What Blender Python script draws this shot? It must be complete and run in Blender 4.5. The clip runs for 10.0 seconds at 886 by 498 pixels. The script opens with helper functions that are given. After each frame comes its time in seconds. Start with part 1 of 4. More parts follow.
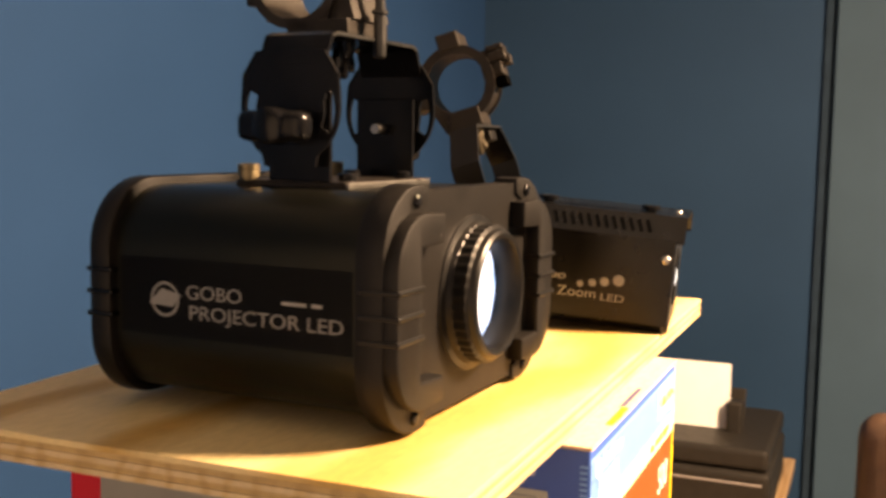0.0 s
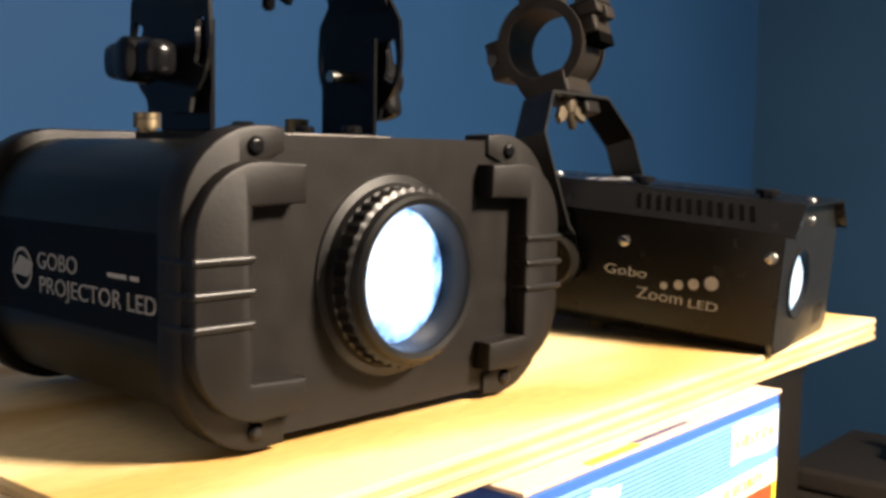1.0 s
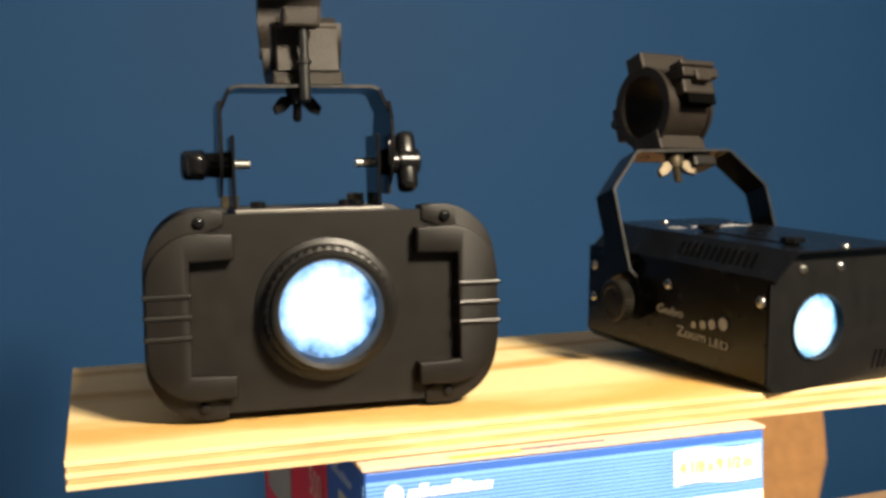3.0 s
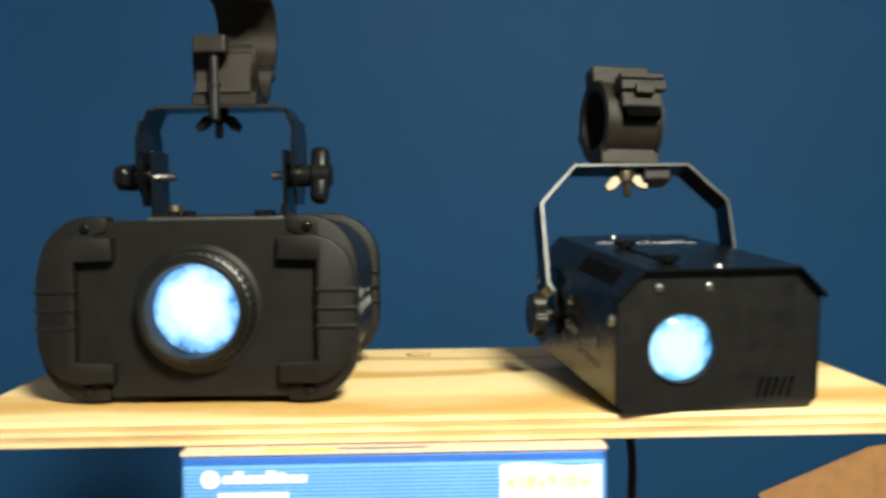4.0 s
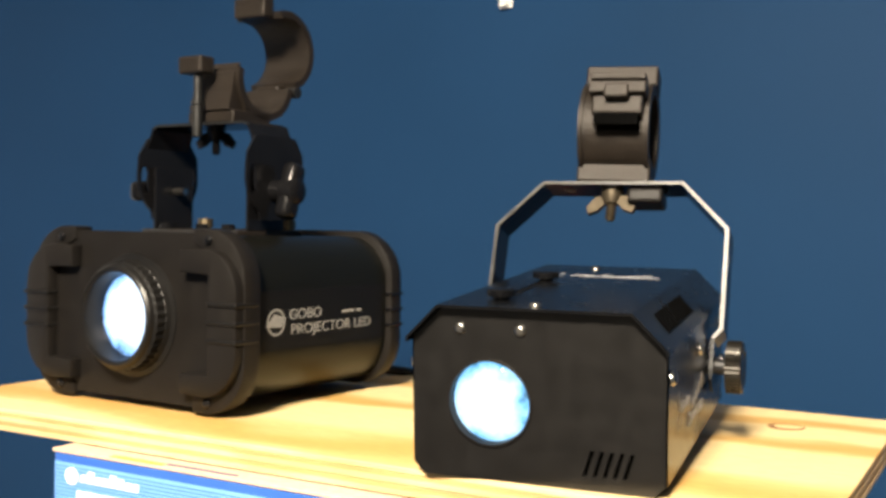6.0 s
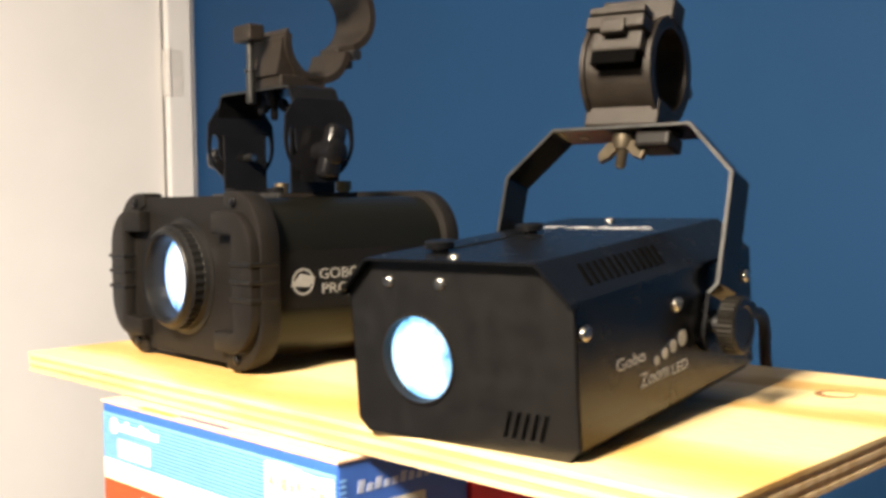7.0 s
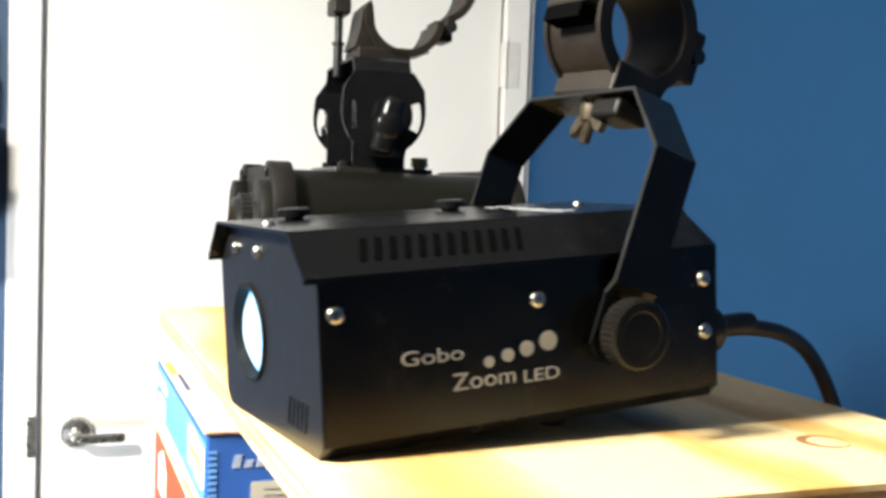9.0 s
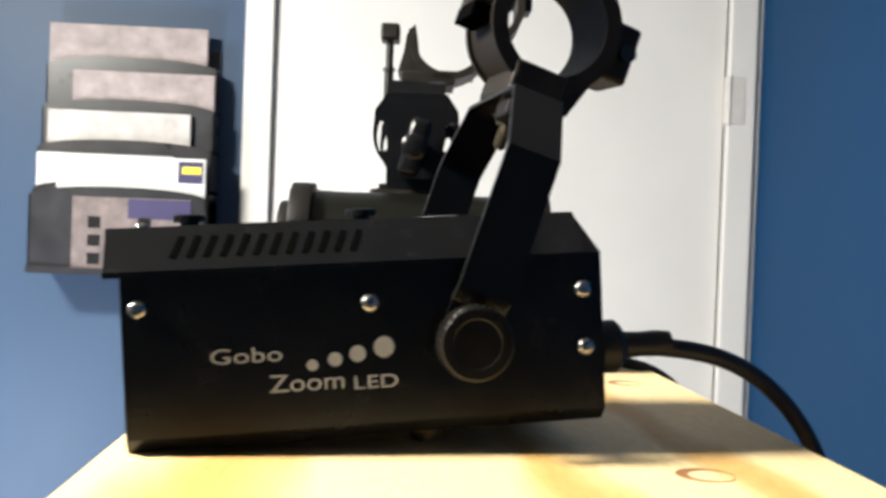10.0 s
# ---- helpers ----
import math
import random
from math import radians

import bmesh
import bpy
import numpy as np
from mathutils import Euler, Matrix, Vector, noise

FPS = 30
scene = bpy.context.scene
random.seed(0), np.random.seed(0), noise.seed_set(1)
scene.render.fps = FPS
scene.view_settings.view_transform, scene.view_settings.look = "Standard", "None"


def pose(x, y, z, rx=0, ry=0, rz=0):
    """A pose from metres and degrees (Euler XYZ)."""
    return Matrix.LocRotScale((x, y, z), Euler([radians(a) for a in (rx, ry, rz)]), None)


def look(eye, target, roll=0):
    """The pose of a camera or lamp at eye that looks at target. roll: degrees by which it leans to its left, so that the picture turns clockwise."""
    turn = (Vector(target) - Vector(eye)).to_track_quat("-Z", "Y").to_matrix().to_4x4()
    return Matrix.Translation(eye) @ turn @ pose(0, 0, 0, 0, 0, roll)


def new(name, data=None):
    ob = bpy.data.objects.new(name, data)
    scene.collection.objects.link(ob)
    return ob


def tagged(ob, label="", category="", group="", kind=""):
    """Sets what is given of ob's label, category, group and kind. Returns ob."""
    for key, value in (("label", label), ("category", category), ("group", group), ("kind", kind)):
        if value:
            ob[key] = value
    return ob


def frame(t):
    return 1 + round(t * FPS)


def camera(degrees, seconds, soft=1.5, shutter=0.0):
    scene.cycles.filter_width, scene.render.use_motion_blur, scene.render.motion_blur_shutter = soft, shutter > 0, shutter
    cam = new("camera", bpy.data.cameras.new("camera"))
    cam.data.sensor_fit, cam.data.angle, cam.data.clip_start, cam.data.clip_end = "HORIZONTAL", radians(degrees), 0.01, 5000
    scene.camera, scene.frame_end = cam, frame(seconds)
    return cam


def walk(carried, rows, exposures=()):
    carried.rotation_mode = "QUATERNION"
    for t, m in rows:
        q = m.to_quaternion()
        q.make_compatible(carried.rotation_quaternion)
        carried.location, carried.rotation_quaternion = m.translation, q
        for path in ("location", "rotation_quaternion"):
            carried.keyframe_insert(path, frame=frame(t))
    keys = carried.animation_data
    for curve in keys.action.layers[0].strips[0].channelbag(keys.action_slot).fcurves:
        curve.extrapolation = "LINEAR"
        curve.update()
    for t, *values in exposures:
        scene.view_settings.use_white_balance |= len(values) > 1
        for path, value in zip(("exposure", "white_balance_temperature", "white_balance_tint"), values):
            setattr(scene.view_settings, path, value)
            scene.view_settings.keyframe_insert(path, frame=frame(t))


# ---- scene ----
cam = camera(45.7, 10.0, soft=3.3, shutter=0.4)
PATH = [
    (0, (-0.19, 0.207, 1.458), (1.65, 0.965, 1.25), 0.9),
    (0.5, (-0.087, 0.148, 1.446), (1.641, 1.135, 1.247), 0.8),
    (1, (0.021, 0.109, 1.426), (1.551, 1.385, 1.246), 1.0),
    (1.5, (0.065, 0.005, 1.43), (1.33, 1.545, 1.265), -0.0),
    (2, (0.09, -0.135, 1.441), (1.046, 1.61, 1.242), 0.8),
    (2.5, (0.127, -0.198, 1.45), (0.962, 1.612, 1.282), -1.0),
    (2.7, (0.154, -0.202, 1.444), (0.949, 1.628, 1.308), -1.0),
    (3.8, (0.443, -0.26, 1.451), (0.538, 1.736, 1.356), -1.8),
    (4, (0.495, -0.287, 1.44), (0.547, 1.711, 1.358), -0.7),
    (4.5, (0.661, -0.322, 1.455), (0.31, 1.642, 1.313), 0.9),
    (5, (0.748, -0.278, 1.442), (0.126, 1.62, 1.349), 0.7),
    (5.2, (0.781, -0.242, 1.437), (0.138, 1.651, 1.384), 0.8),
    (6.3, (0.936, -0.082, 1.442), (-0.221, 1.547, 1.358), -0.0),
    (6.5, (0.962, -0.052, 1.443), (-0.307, 1.489, 1.328), -1.1),
    (7, (1.031, 0.001, 1.43), (-0.384, 1.412, 1.33), -0.8),
    (7.5, (1.138, 0.058, 1.433), (-0.493, 1.209, 1.307), 0.4),
    (8, (1.16, 0.133, 1.431), (-0.631, 1.015, 1.309), 0.3),
    (8.5, (1.125, 0.193, 1.423), (-0.699, 1.008, 1.339), 0.9),
    (9, (1.141, 0.267, 1.417), (-0.729, 0.968, 1.312), 2.0),
    (9.5, (1.176, 0.362, 1.406), (-0.78, 0.777, 1.354), 2.9),
    (10, (1.17, 0.462, 1.403), (-0.825, 0.599, 1.374), 2.1),
]
EXPOSURES = [(0.0, 0.86, 9600, 30), (0.5, 0.64, 7900, 26), (1.0, 0.56, 6500, 18), (1.5, 0.56, 6300, 17), (2.0, 0.56, 6200, 16), (2.7, 0.26, 6700, 13),
             (3.8, -0.18, 5900, 2), (4.5, -0.18, 5500, -5), (5.2, -0.10, 5500, -2), (6.3, 0.36, 6500, 15), (7.0, 0.58, 6400, 14),
             (7.5, 0.76, 5900, 10), (8.0, 0.78, 5700, 8), (9.0, 0.76, 5600, 7), (10.0, 0.52, 5500, 9)]
walk(cam, [(t, look(eye, target, roll)) for t, eye, target, roll in PATH], EXPOSURES)

# ---- light ----
world = bpy.data.worlds.new("world")
world.use_nodes = True
scene.world = world
world.node_tree.nodes["Background"].inputs[0].default_value = (0.75, 0.8, 0.9, 1)
world.node_tree.nodes["Background"].inputs[1].default_value = 0.25


def lamp(name, m, power, colour, sx, sy):
    data = bpy.data.lights.new(name, "AREA")
    data.shape, data.size, data.size_y = "RECTANGLE", sx, sy
    data.energy, data.color = power, colour
    ob = new(name, data)
    ob.matrix_world = m
    return ob


lamp("ceiling_light_glow", look((0.92, -0.85, 2.36), (0.88, -0.40, 1.2)), 150, (1.0, 0.87, 0.66), 0.32, 0.32)
# light from low down in the room throws the rack's shadow up and towards the door
low = lamp("side_lamp_glow", look((-0.02, -0.50, 0.60), (-1.03, -0.14, 1.30)), 10.5, (1.0, 0.95, 0.88), 0.30, 0.30)
low.data.spread = radians(145)


# ---- materials ----
def mat(name, colour, rough=0.6, metal=0.0, vary=0.15, scale=30.0, bump=0.0, bump_scale=200.0, stretch=(1, 1, 1), spec=0.5):
    """A painted, moulded or metal surface with two scales of variation."""
    m = bpy.data.materials.new(name)
    m.use_nodes = True
    nt = m.node_tree
    b = nt.nodes["Principled BSDF"]
    b.inputs["Roughness"].default_value = rough
    b.inputs["Metallic"].default_value = metal
    b.inputs["Specular IOR Level"].default_value = spec
    tc = nt.nodes.new("ShaderNodeTexCoord")
    mp = nt.nodes.new("ShaderNodeMapping")
    mp.inputs["Scale"].default_value = stretch
    nt.links.new(tc.outputs["Object"], mp.inputs["Vector"])
    n = nt.nodes.new("ShaderNodeTexNoise")
    n.inputs["Scale"].default_value = scale
    n.inputs["Detail"].default_value = 6
    nt.links.new(mp.outputs[0], n.inputs["Vector"])
    ramp = nt.nodes.new("ShaderNodeValToRGB")
    lo, hi = 1 - vary, 1 + vary
    ramp.color_ramp.elements[0].position, ramp.color_ramp.elements[1].position = 0.3, 0.7
    ramp.color_ramp.elements[0].color = (*[c * lo for c in colour], 1)
    ramp.color_ramp.elements[1].color = (*[min(1, c * hi) for c in colour], 1)
    nt.links.new(n.outputs["Fac"], ramp.inputs[0])
    nt.links.new(ramp.outputs[0], b.inputs["Base Color"])
    mr = nt.nodes.new("ShaderNodeMapRange")
    mr.inputs["To Min"].default_value, mr.inputs["To Max"].default_value = max(0.02, rough - 0.08), min(1, rough + 0.08)
    nt.links.new(n.outputs["Fac"], mr.inputs["Value"])
    nt.links.new(mr.outputs[0], b.inputs["Roughness"])
    if bump:
        n2 = nt.nodes.new("ShaderNodeTexNoise")
        n2.inputs["Scale"].default_value = bump_scale
        n2.inputs["Detail"].default_value = 4
        nt.links.new(mp.outputs[0], n2.inputs["Vector"])
        bp = nt.nodes.new("ShaderNodeBump")
        bp.inputs["Strength"].default_value = bump
        bp.inputs["Distance"].default_value = 0.002
        nt.links.new(n2.outputs["Fac"], bp.inputs["Height"])
        nt.links.new(bp.outputs[0], b.inputs["Normal"])
    return m


def wood(name, light, dark, rough=0.55, along="x", rings=9.0, figure=(0.16, 3.5)):
    """Softwood veneer: long wavy figure along one axis, with fine pores."""
    m = bpy.data.materials.new(name)
    m.use_nodes = True
    nt = m.node_tree
    b = nt.nodes["Principled BSDF"]
    b.inputs["Roughness"].default_value = rough
    tc = nt.nodes.new("ShaderNodeTexCoord")
    mp = nt.nodes.new("ShaderNodeMapping")
    mp.inputs["Scale"].default_value = (figure[0], 1, 1) if along == "x" else (1, figure[0], 1)
    nt.links.new(tc.outputs["Object"], mp.inputs["Vector"])
    warp = nt.nodes.new("ShaderNodeTexNoise")
    warp.inputs["Scale"].default_value, warp.inputs["Detail"].default_value = 14, 3
    nt.links.new(mp.outputs[0], warp.inputs["Vector"])
    mul = nt.nodes.new("ShaderNodeVectorMath")
    mul.operation = "MULTIPLY_ADD"
    mul.inputs[1].default_value = (0.09, 0.09, 0.09)
    nt.links.new(warp.outputs["Color"], mul.inputs[0])
    nt.links.new(mp.outputs[0], mul.inputs[2])
    wave = nt.nodes.new("ShaderNodeTexWave")
    wave.bands_direction = "Y" if along == "x" else "X"
    wave.inputs["Scale"].default_value, wave.inputs["Distortion"].default_value = rings, figure[1]
    wave.inputs["Detail"].default_value = 3
    nt.links.new(mul.outputs[0], wave.inputs["Vector"])
    fine = nt.nodes.new("ShaderNodeTexNoise")
    fine.inputs["Scale"].default_value, fine.inputs["Detail"].default_value = 260, 5
    nt.links.new(mp.outputs[0], fine.inputs["Vector"])
    ramp = nt.nodes.new("ShaderNodeValToRGB")
    ramp.color_ramp.elements[0].color, ramp.color_ramp.elements[1].color = (*light, 1), (*dark, 1)
    ramp.color_ramp.elements[0].position = 0.45
    nt.links.new(wave.outputs["Fac"], ramp.inputs[0])
    mix = nt.nodes.new("ShaderNodeMix")
    mix.data_type, mix.blend_type = "RGBA", "MULTIPLY"
    mix.inputs["Factor"].default_value = 0.35
    nt.links.new(ramp.outputs[0], mix.inputs["A"])
    nt.links.new(fine.outputs["Fac"], mix.inputs["B"])
    nt.links.new(mix.outputs["Result"], b.inputs["Base Color"])
    bp = nt.nodes.new("ShaderNodeBump")
    bp.inputs["Strength"].default_value, bp.inputs["Distance"].default_value = 0.25, 0.001
    nt.links.new(fine.outputs["Fac"], bp.inputs["Height"])
    nt.links.new(bp.outputs[0], b.inputs["Normal"])
    return m


def glow(name, core, pale, rim, radius, power, offset=(0, 0)):
    """A lit projector lens: white-hot square image of the lamp inside a blue glass."""
    m = bpy.data.materials.new(name)
    m.use_nodes = True
    nt = m.node_tree
    b = nt.nodes["Principled BSDF"]
    b.inputs["Base Color"].default_value = (0.02, 0.03, 0.06, 1)
    b.inputs["Roughness"].default_value = 0.04
    tc = nt.nodes.new("ShaderNodeTexCoord")
    mp = nt.nodes.new("ShaderNodeMapping")
    mp.inputs["Location"].default_value = (offset[0], 0, offset[1])
    mp.inputs["Scale"].default_value = (1 / radius, 0, 1 / radius)
    nt.links.new(tc.outputs["Object"], mp.inputs["Vector"])
    n = nt.nodes.new("ShaderNodeTexNoise")
    n.inputs["Scale"].default_value, n.inputs["Detail"].default_value = 2.1, 3
    nt.links.new(mp.outputs[0], n.inputs["Vector"])
    ln = nt.nodes.new("ShaderNodeVectorMath")
    ln.operation = "LENGTH"
    nt.links.new(mp.outputs[0], ln.inputs[0])
    add = nt.nodes.new("ShaderNodeMath")
    add.operation = "MULTIPLY_ADD"
    add.inputs[1].default_value = 0.85
    nt.links.new(n.outputs["Fac"], add.inputs[0])
    nt.links.new(ln.outputs["Value"], add.inputs[2])
    ramp = nt.nodes.new("ShaderNodeValToRGB")
    e = ramp.color_ramp.elements
    e[0].position, e[0].color = 0.53, (*core, 1)
    e[1].position, e[1].color = 0.88, (*[c * 0.35 for c in rim], 1)
    for place, colour in ((0.68, pale), (0.82, rim)):
        ramp.color_ramp.elements.new(place).color = (*colour, 1)
    half = nt.nodes.new("ShaderNodeMath")
    half.operation = "MULTIPLY"
    half.inputs[1].default_value = 0.6
    nt.links.new(add.outputs[0], half.inputs[0])
    nt.links.new(half.outputs[0], ramp.inputs[0])
    nt.links.new(ramp.outputs[0], b.inputs["Emission Color"])
    b.inputs["Emission Strength"].default_value = power
    return m


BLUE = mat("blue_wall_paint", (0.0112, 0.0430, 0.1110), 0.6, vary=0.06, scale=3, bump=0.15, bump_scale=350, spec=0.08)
# BLUE greyed and lifted, brightening the dim east wall by colour
EAST = mat("lifted_blue_wall_paint", (0.0125, 0.039, 0.082), 0.6, vary=0.06, scale=3, bump=0.15, bump_scale=350, spec=0.1)
# BLUE made paler: the west wall's strong light is put into its colour
BLUE_LIT = mat("lit_blue_wall_paint", (0.034, 0.062, 0.118), 0.5, vary=0.06, scale=3, bump=0.15, bump_scale=350, spec=0.3)
WHITE = mat("white_gloss_paint", (0.68, 0.655, 0.63), 0.45, vary=0.03, scale=5, bump=0.05, bump_scale=160)
HINGE = mat("cream_hinge_paint", (0.58, 0.55, 0.52), 0.45, vary=0.06, scale=40)
CEIL = mat("ceiling_paint", (0.75, 0.73, 0.69), 0.9, vary=0.04, scale=6, bump=0.3, bump_scale=120)
CARPET = mat("grey_carpet", (0.10, 0.095, 0.09), 0.95, vary=0.3, scale=60, bump=0.9, bump_scale=500)
PLY = wood("pine_veneer", (0.83, 0.63, 0.32), (0.60, 0.36, 0.105), rings=3.2, figure=(0.34, 7.5))
PLY_LIGHT = wood("pale_ply", (0.72, 0.54, 0.31), (0.62, 0.42, 0.20), rings=20)
PLY_DARK = wood("brown_ply", (0.60, 0.40, 0.17), (0.50, 0.32, 0.13), rings=20)
KNOT = mat("dark_knot", (0.22, 0.10, 0.035), 0.6, vary=0.3, scale=300)
BLACK = mat("black_powder_coat", (0.0030, 0.0031, 0.0036), 0.25, vary=0.2, scale=80, bump=0.05, bump_scale=800, spec=0.26)
BLACK_MATT = mat("black_textured_plastic", (0.0066, 0.0057, 0.0051), 0.48, vary=0.15, scale=70, bump=0.08, bump_scale=700, spec=0.19)
FRONT = mat("satin_black_panel", (0.0044, 0.0040, 0.0038), 0.36, vary=0.2, scale=80, bump=0.04, bump_scale=800, spec=0.5)
BLACK_GLOSS = mat("black_gloss_metal", (0.0046, 0.0046, 0.0052), 0.22, vary=0.2, scale=40, spec=0.21)
BARREL = mat("black_lens_barrel", (0.0055, 0.0052, 0.0050), 0.36, vary=0.2, scale=60, bump=0.05, bump_scale=900, spec=0.28)
SHELL = mat("anodised_black_tube", (0.025, 0.025, 0.020), 0.34, metal=0.85, vary=0.12, scale=40, spec=0.3, stretch=(1, 0.1, 1))
CAST = mat("black_cast_aluminium", (0.0150, 0.0116, 0.0090), 0.46, metal=0.2, vary=0.2, scale=90, bump=0.3, bump_scale=700, spec=0.28)
STICKER = mat("dark_label_film", (0.0040, 0.0040, 0.0042), 0.42, vary=0.1, spec=0.2)
KNURL = mat("dark_knurled_metal", (0.016, 0.0145, 0.012), 0.30, metal=0.6, vary=0.2, scale=90, spec=0.3)
# near-black colour stands for the shade inside vents, slots and holes
HOLE = mat("hole_shade", (0.002, 0.002, 0.002), 0.95, vary=0.1, spec=0.0)
STEEL = mat("bright_zinc_steel", (0.36, 0.35, 0.33), 0.28, metal=1.0, vary=0.12, scale=120)
DULL = mat("glint_steel", (0.17, 0.165, 0.155), 0.42, metal=1.0, vary=0.15, scale=120)
EDGE = mat("dark_steel_edge", (0.042, 0.042, 0.042), 0.38, metal=0.8, vary=0.2, scale=120)
BRASS = mat("nickel_brass", (0.20, 0.16, 0.10), 0.48, metal=1.0, vary=0.15, scale=150)
# brass darkened to hold down the lamp's reflection on the wing nut
BRASS_DARK = mat("dimmed_brass", (0.090, 0.073, 0.050), 0.48, metal=0.8, vary=0.2, scale=150)
PRINT_DULL = mat("dull_silver_print", (0.19, 0.19, 0.185), 0.6, vary=0.1, scale=200)
PRINT = mat("silver_print", (0.28, 0.285, 0.295), 0.6, vary=0.06, scale=200)
PRINT_DIM = mat("faint_grey_print", (0.27, 0.27, 0.26), 0.6, vary=0.1, scale=200)
RUBBER = mat("black_rubber", (0.008, 0.008, 0.009), 0.45, vary=0.15, scale=100, spec=0.3)
CARD_BLUE = mat("blue_printed_card", (0.030, 0.105, 0.42), 0.5, vary=0.08, scale=25)
CARD_LIGHT = mat("light_blue_print", (0.16, 0.36, 0.70), 0.5, vary=0.05, scale=25)
CARD_CREAM = mat("cream_print", (0.80, 0.76, 0.50), 0.5, vary=0.04, scale=25)
CARD_ORANGE = mat("orange_red_print", (0.62, 0.058, 0.015), 0.5, vary=0.08, scale=25)
CARD_YELLOW = mat("yellow_print", (0.78, 0.60, 0.03), 0.5, vary=0.05, scale=25)
CARD_WHITE = mat("white_print", (0.80, 0.80, 0.76), 0.55, vary=0.03, scale=25)
CARD_RED = mat("red_printed_card", (0.62, 0.010, 0.022), 0.5, vary=0.1, scale=25)
SOFT_PINK = mat("pale_pink_print", (0.62, 0.36, 0.33), 0.55, vary=0.08)
CARD_NAVY = mat("navy_printed_card", (0.016, 0.03, 0.12), 0.5, vary=0.1, scale=25)
CARD_KRAFT = mat("kraft_cardboard", (0.42, 0.27, 0.15), 0.8, vary=0.12, scale=40, bump=0.2, bump_scale=300)
CARD_BROWN = mat("brown_cardboard", (0.33, 0.165, 0.06), 0.8, vary=0.15, scale=40, bump=0.2, bump_scale=300)
CARD_EDGE = mat("raw_card_edge", (0.55, 0.40, 0.30), 0.8, vary=0.15, scale=200)
PAPER = mat("white_paper", (0.82, 0.81, 0.78), 0.8, vary=0.03, scale=20)
PAPER_GREY = mat("printed_leaflet", (0.13, 0.10, 0.095), 0.6, vary=0.45, scale=28)
PAPER_PINK = mat("pale_leaflet", (0.29, 0.24, 0.235), 0.6, vary=0.3, scale=30)
PAPER_WARM = mat("warm_leaflet", (0.43, 0.40, 0.38), 0.6, vary=0.2, scale=25)
LEAF_WHITE = mat("white_leaflet", (0.58, 0.57, 0.55), 0.6, vary=0.06, scale=20)
RACK = mat("smoky_rack_plastic", (0.017, 0.016, 0.019), 0.3, vary=0.2, scale=20)
PURPLE = mat("purple_print", (0.022, 0.015, 0.075), 0.5, vary=0.1)
PRINTER = mat("dark_printer_plastic", (0.016, 0.014, 0.012), 0.5, vary=0.15, scale=60, bump=0.15, bump_scale=800, spec=0.2)
LEATHER = mat("dark_brown_leather", (0.045, 0.025, 0.016), 0.42, vary=0.25, scale=40, bump=0.4, bump_scale=220)
DESK = wood("oak_laminate", (0.42, 0.28, 0.16), (0.33, 0.20, 0.10), rough=0.4, rings=12)
DIFFUSER = bpy.data.materials.new("lamp_diffuser")
DIFFUSER.use_nodes = True
DIFFUSER.node_tree.nodes["Principled BSDF"].inputs["Emission Color"].default_value = (1, 0.86, 0.66, 1)
DIFFUSER.node_tree.nodes["Principled BSDF"].inputs["Emission Strength"].default_value = 3
LENS_G = glow("lit_lens_large", (0.92, 0.97, 1.0), (0.62, 0.80, 1.0), (0.20, 0.45, 0.86), 0.030, 1.50, (0.0, -0.05))
LENS_Z = glow("lit_lens_small", (0.80, 0.96, 1.0), (0.56, 0.84, 1.0), (0.16, 0.48, 0.80), 0.0225, 1.38, (0.06, 0.05))


# ---- mesh helpers ----
def part(name, bm, material, parent=None, label="", m=None):
    me = bpy.data.meshes.new(name)
    bmesh.ops.recalc_face_normals(bm, faces=bm.faces)
    bm.to_mesh(me)
    bm.free()
    me.materials.append(material)
    ob = new(name, me)
    if parent:
        ob.parent = parent
    if m is not None:
        ob.matrix_local = m
    if label:
        tagged(ob, label)
    return ob


def thing(name, m, label, category, group="", kind=""):
    ob = new(name)
    ob.empty_display_size = 0.02
    ob.matrix_world = m
    return tagged(ob, label, category, group, kind)


def smooth(ob, angle=35):
    for p in ob.data.polygons:
        p.use_smooth = True
    ob.data.set_sharp_from_angle(angle=radians(angle))
    return ob


def box_bm(x0, x1, y0, y1, z0, z1, bevel=0.0, segs=2, bm=None):
    own = bmesh.new()
    bmesh.ops.create_cube(own, size=1)
    bmesh.ops.transform(own, matrix=Matrix.Translation(((x0 + x1) / 2, (y0 + y1) / 2, (z0 + z1) / 2)) @ Matrix.Diagonal((x1 - x0, y1 - y0, z1 - z0, 1)), verts=own.verts)
    if bevel:
        bmesh.ops.bevel(own, geom=own.edges[:], offset=bevel, segments=segs, affect="EDGES", profile=0.5)
    return merge(own, bm)


def merge(own, bm):
    if bm is None:
        return own
    me = bpy.data.meshes.new("joined")
    own.to_mesh(me)
    own.free()
    bm.from_mesh(me)
    bpy.data.meshes.remove(me)
    return bm


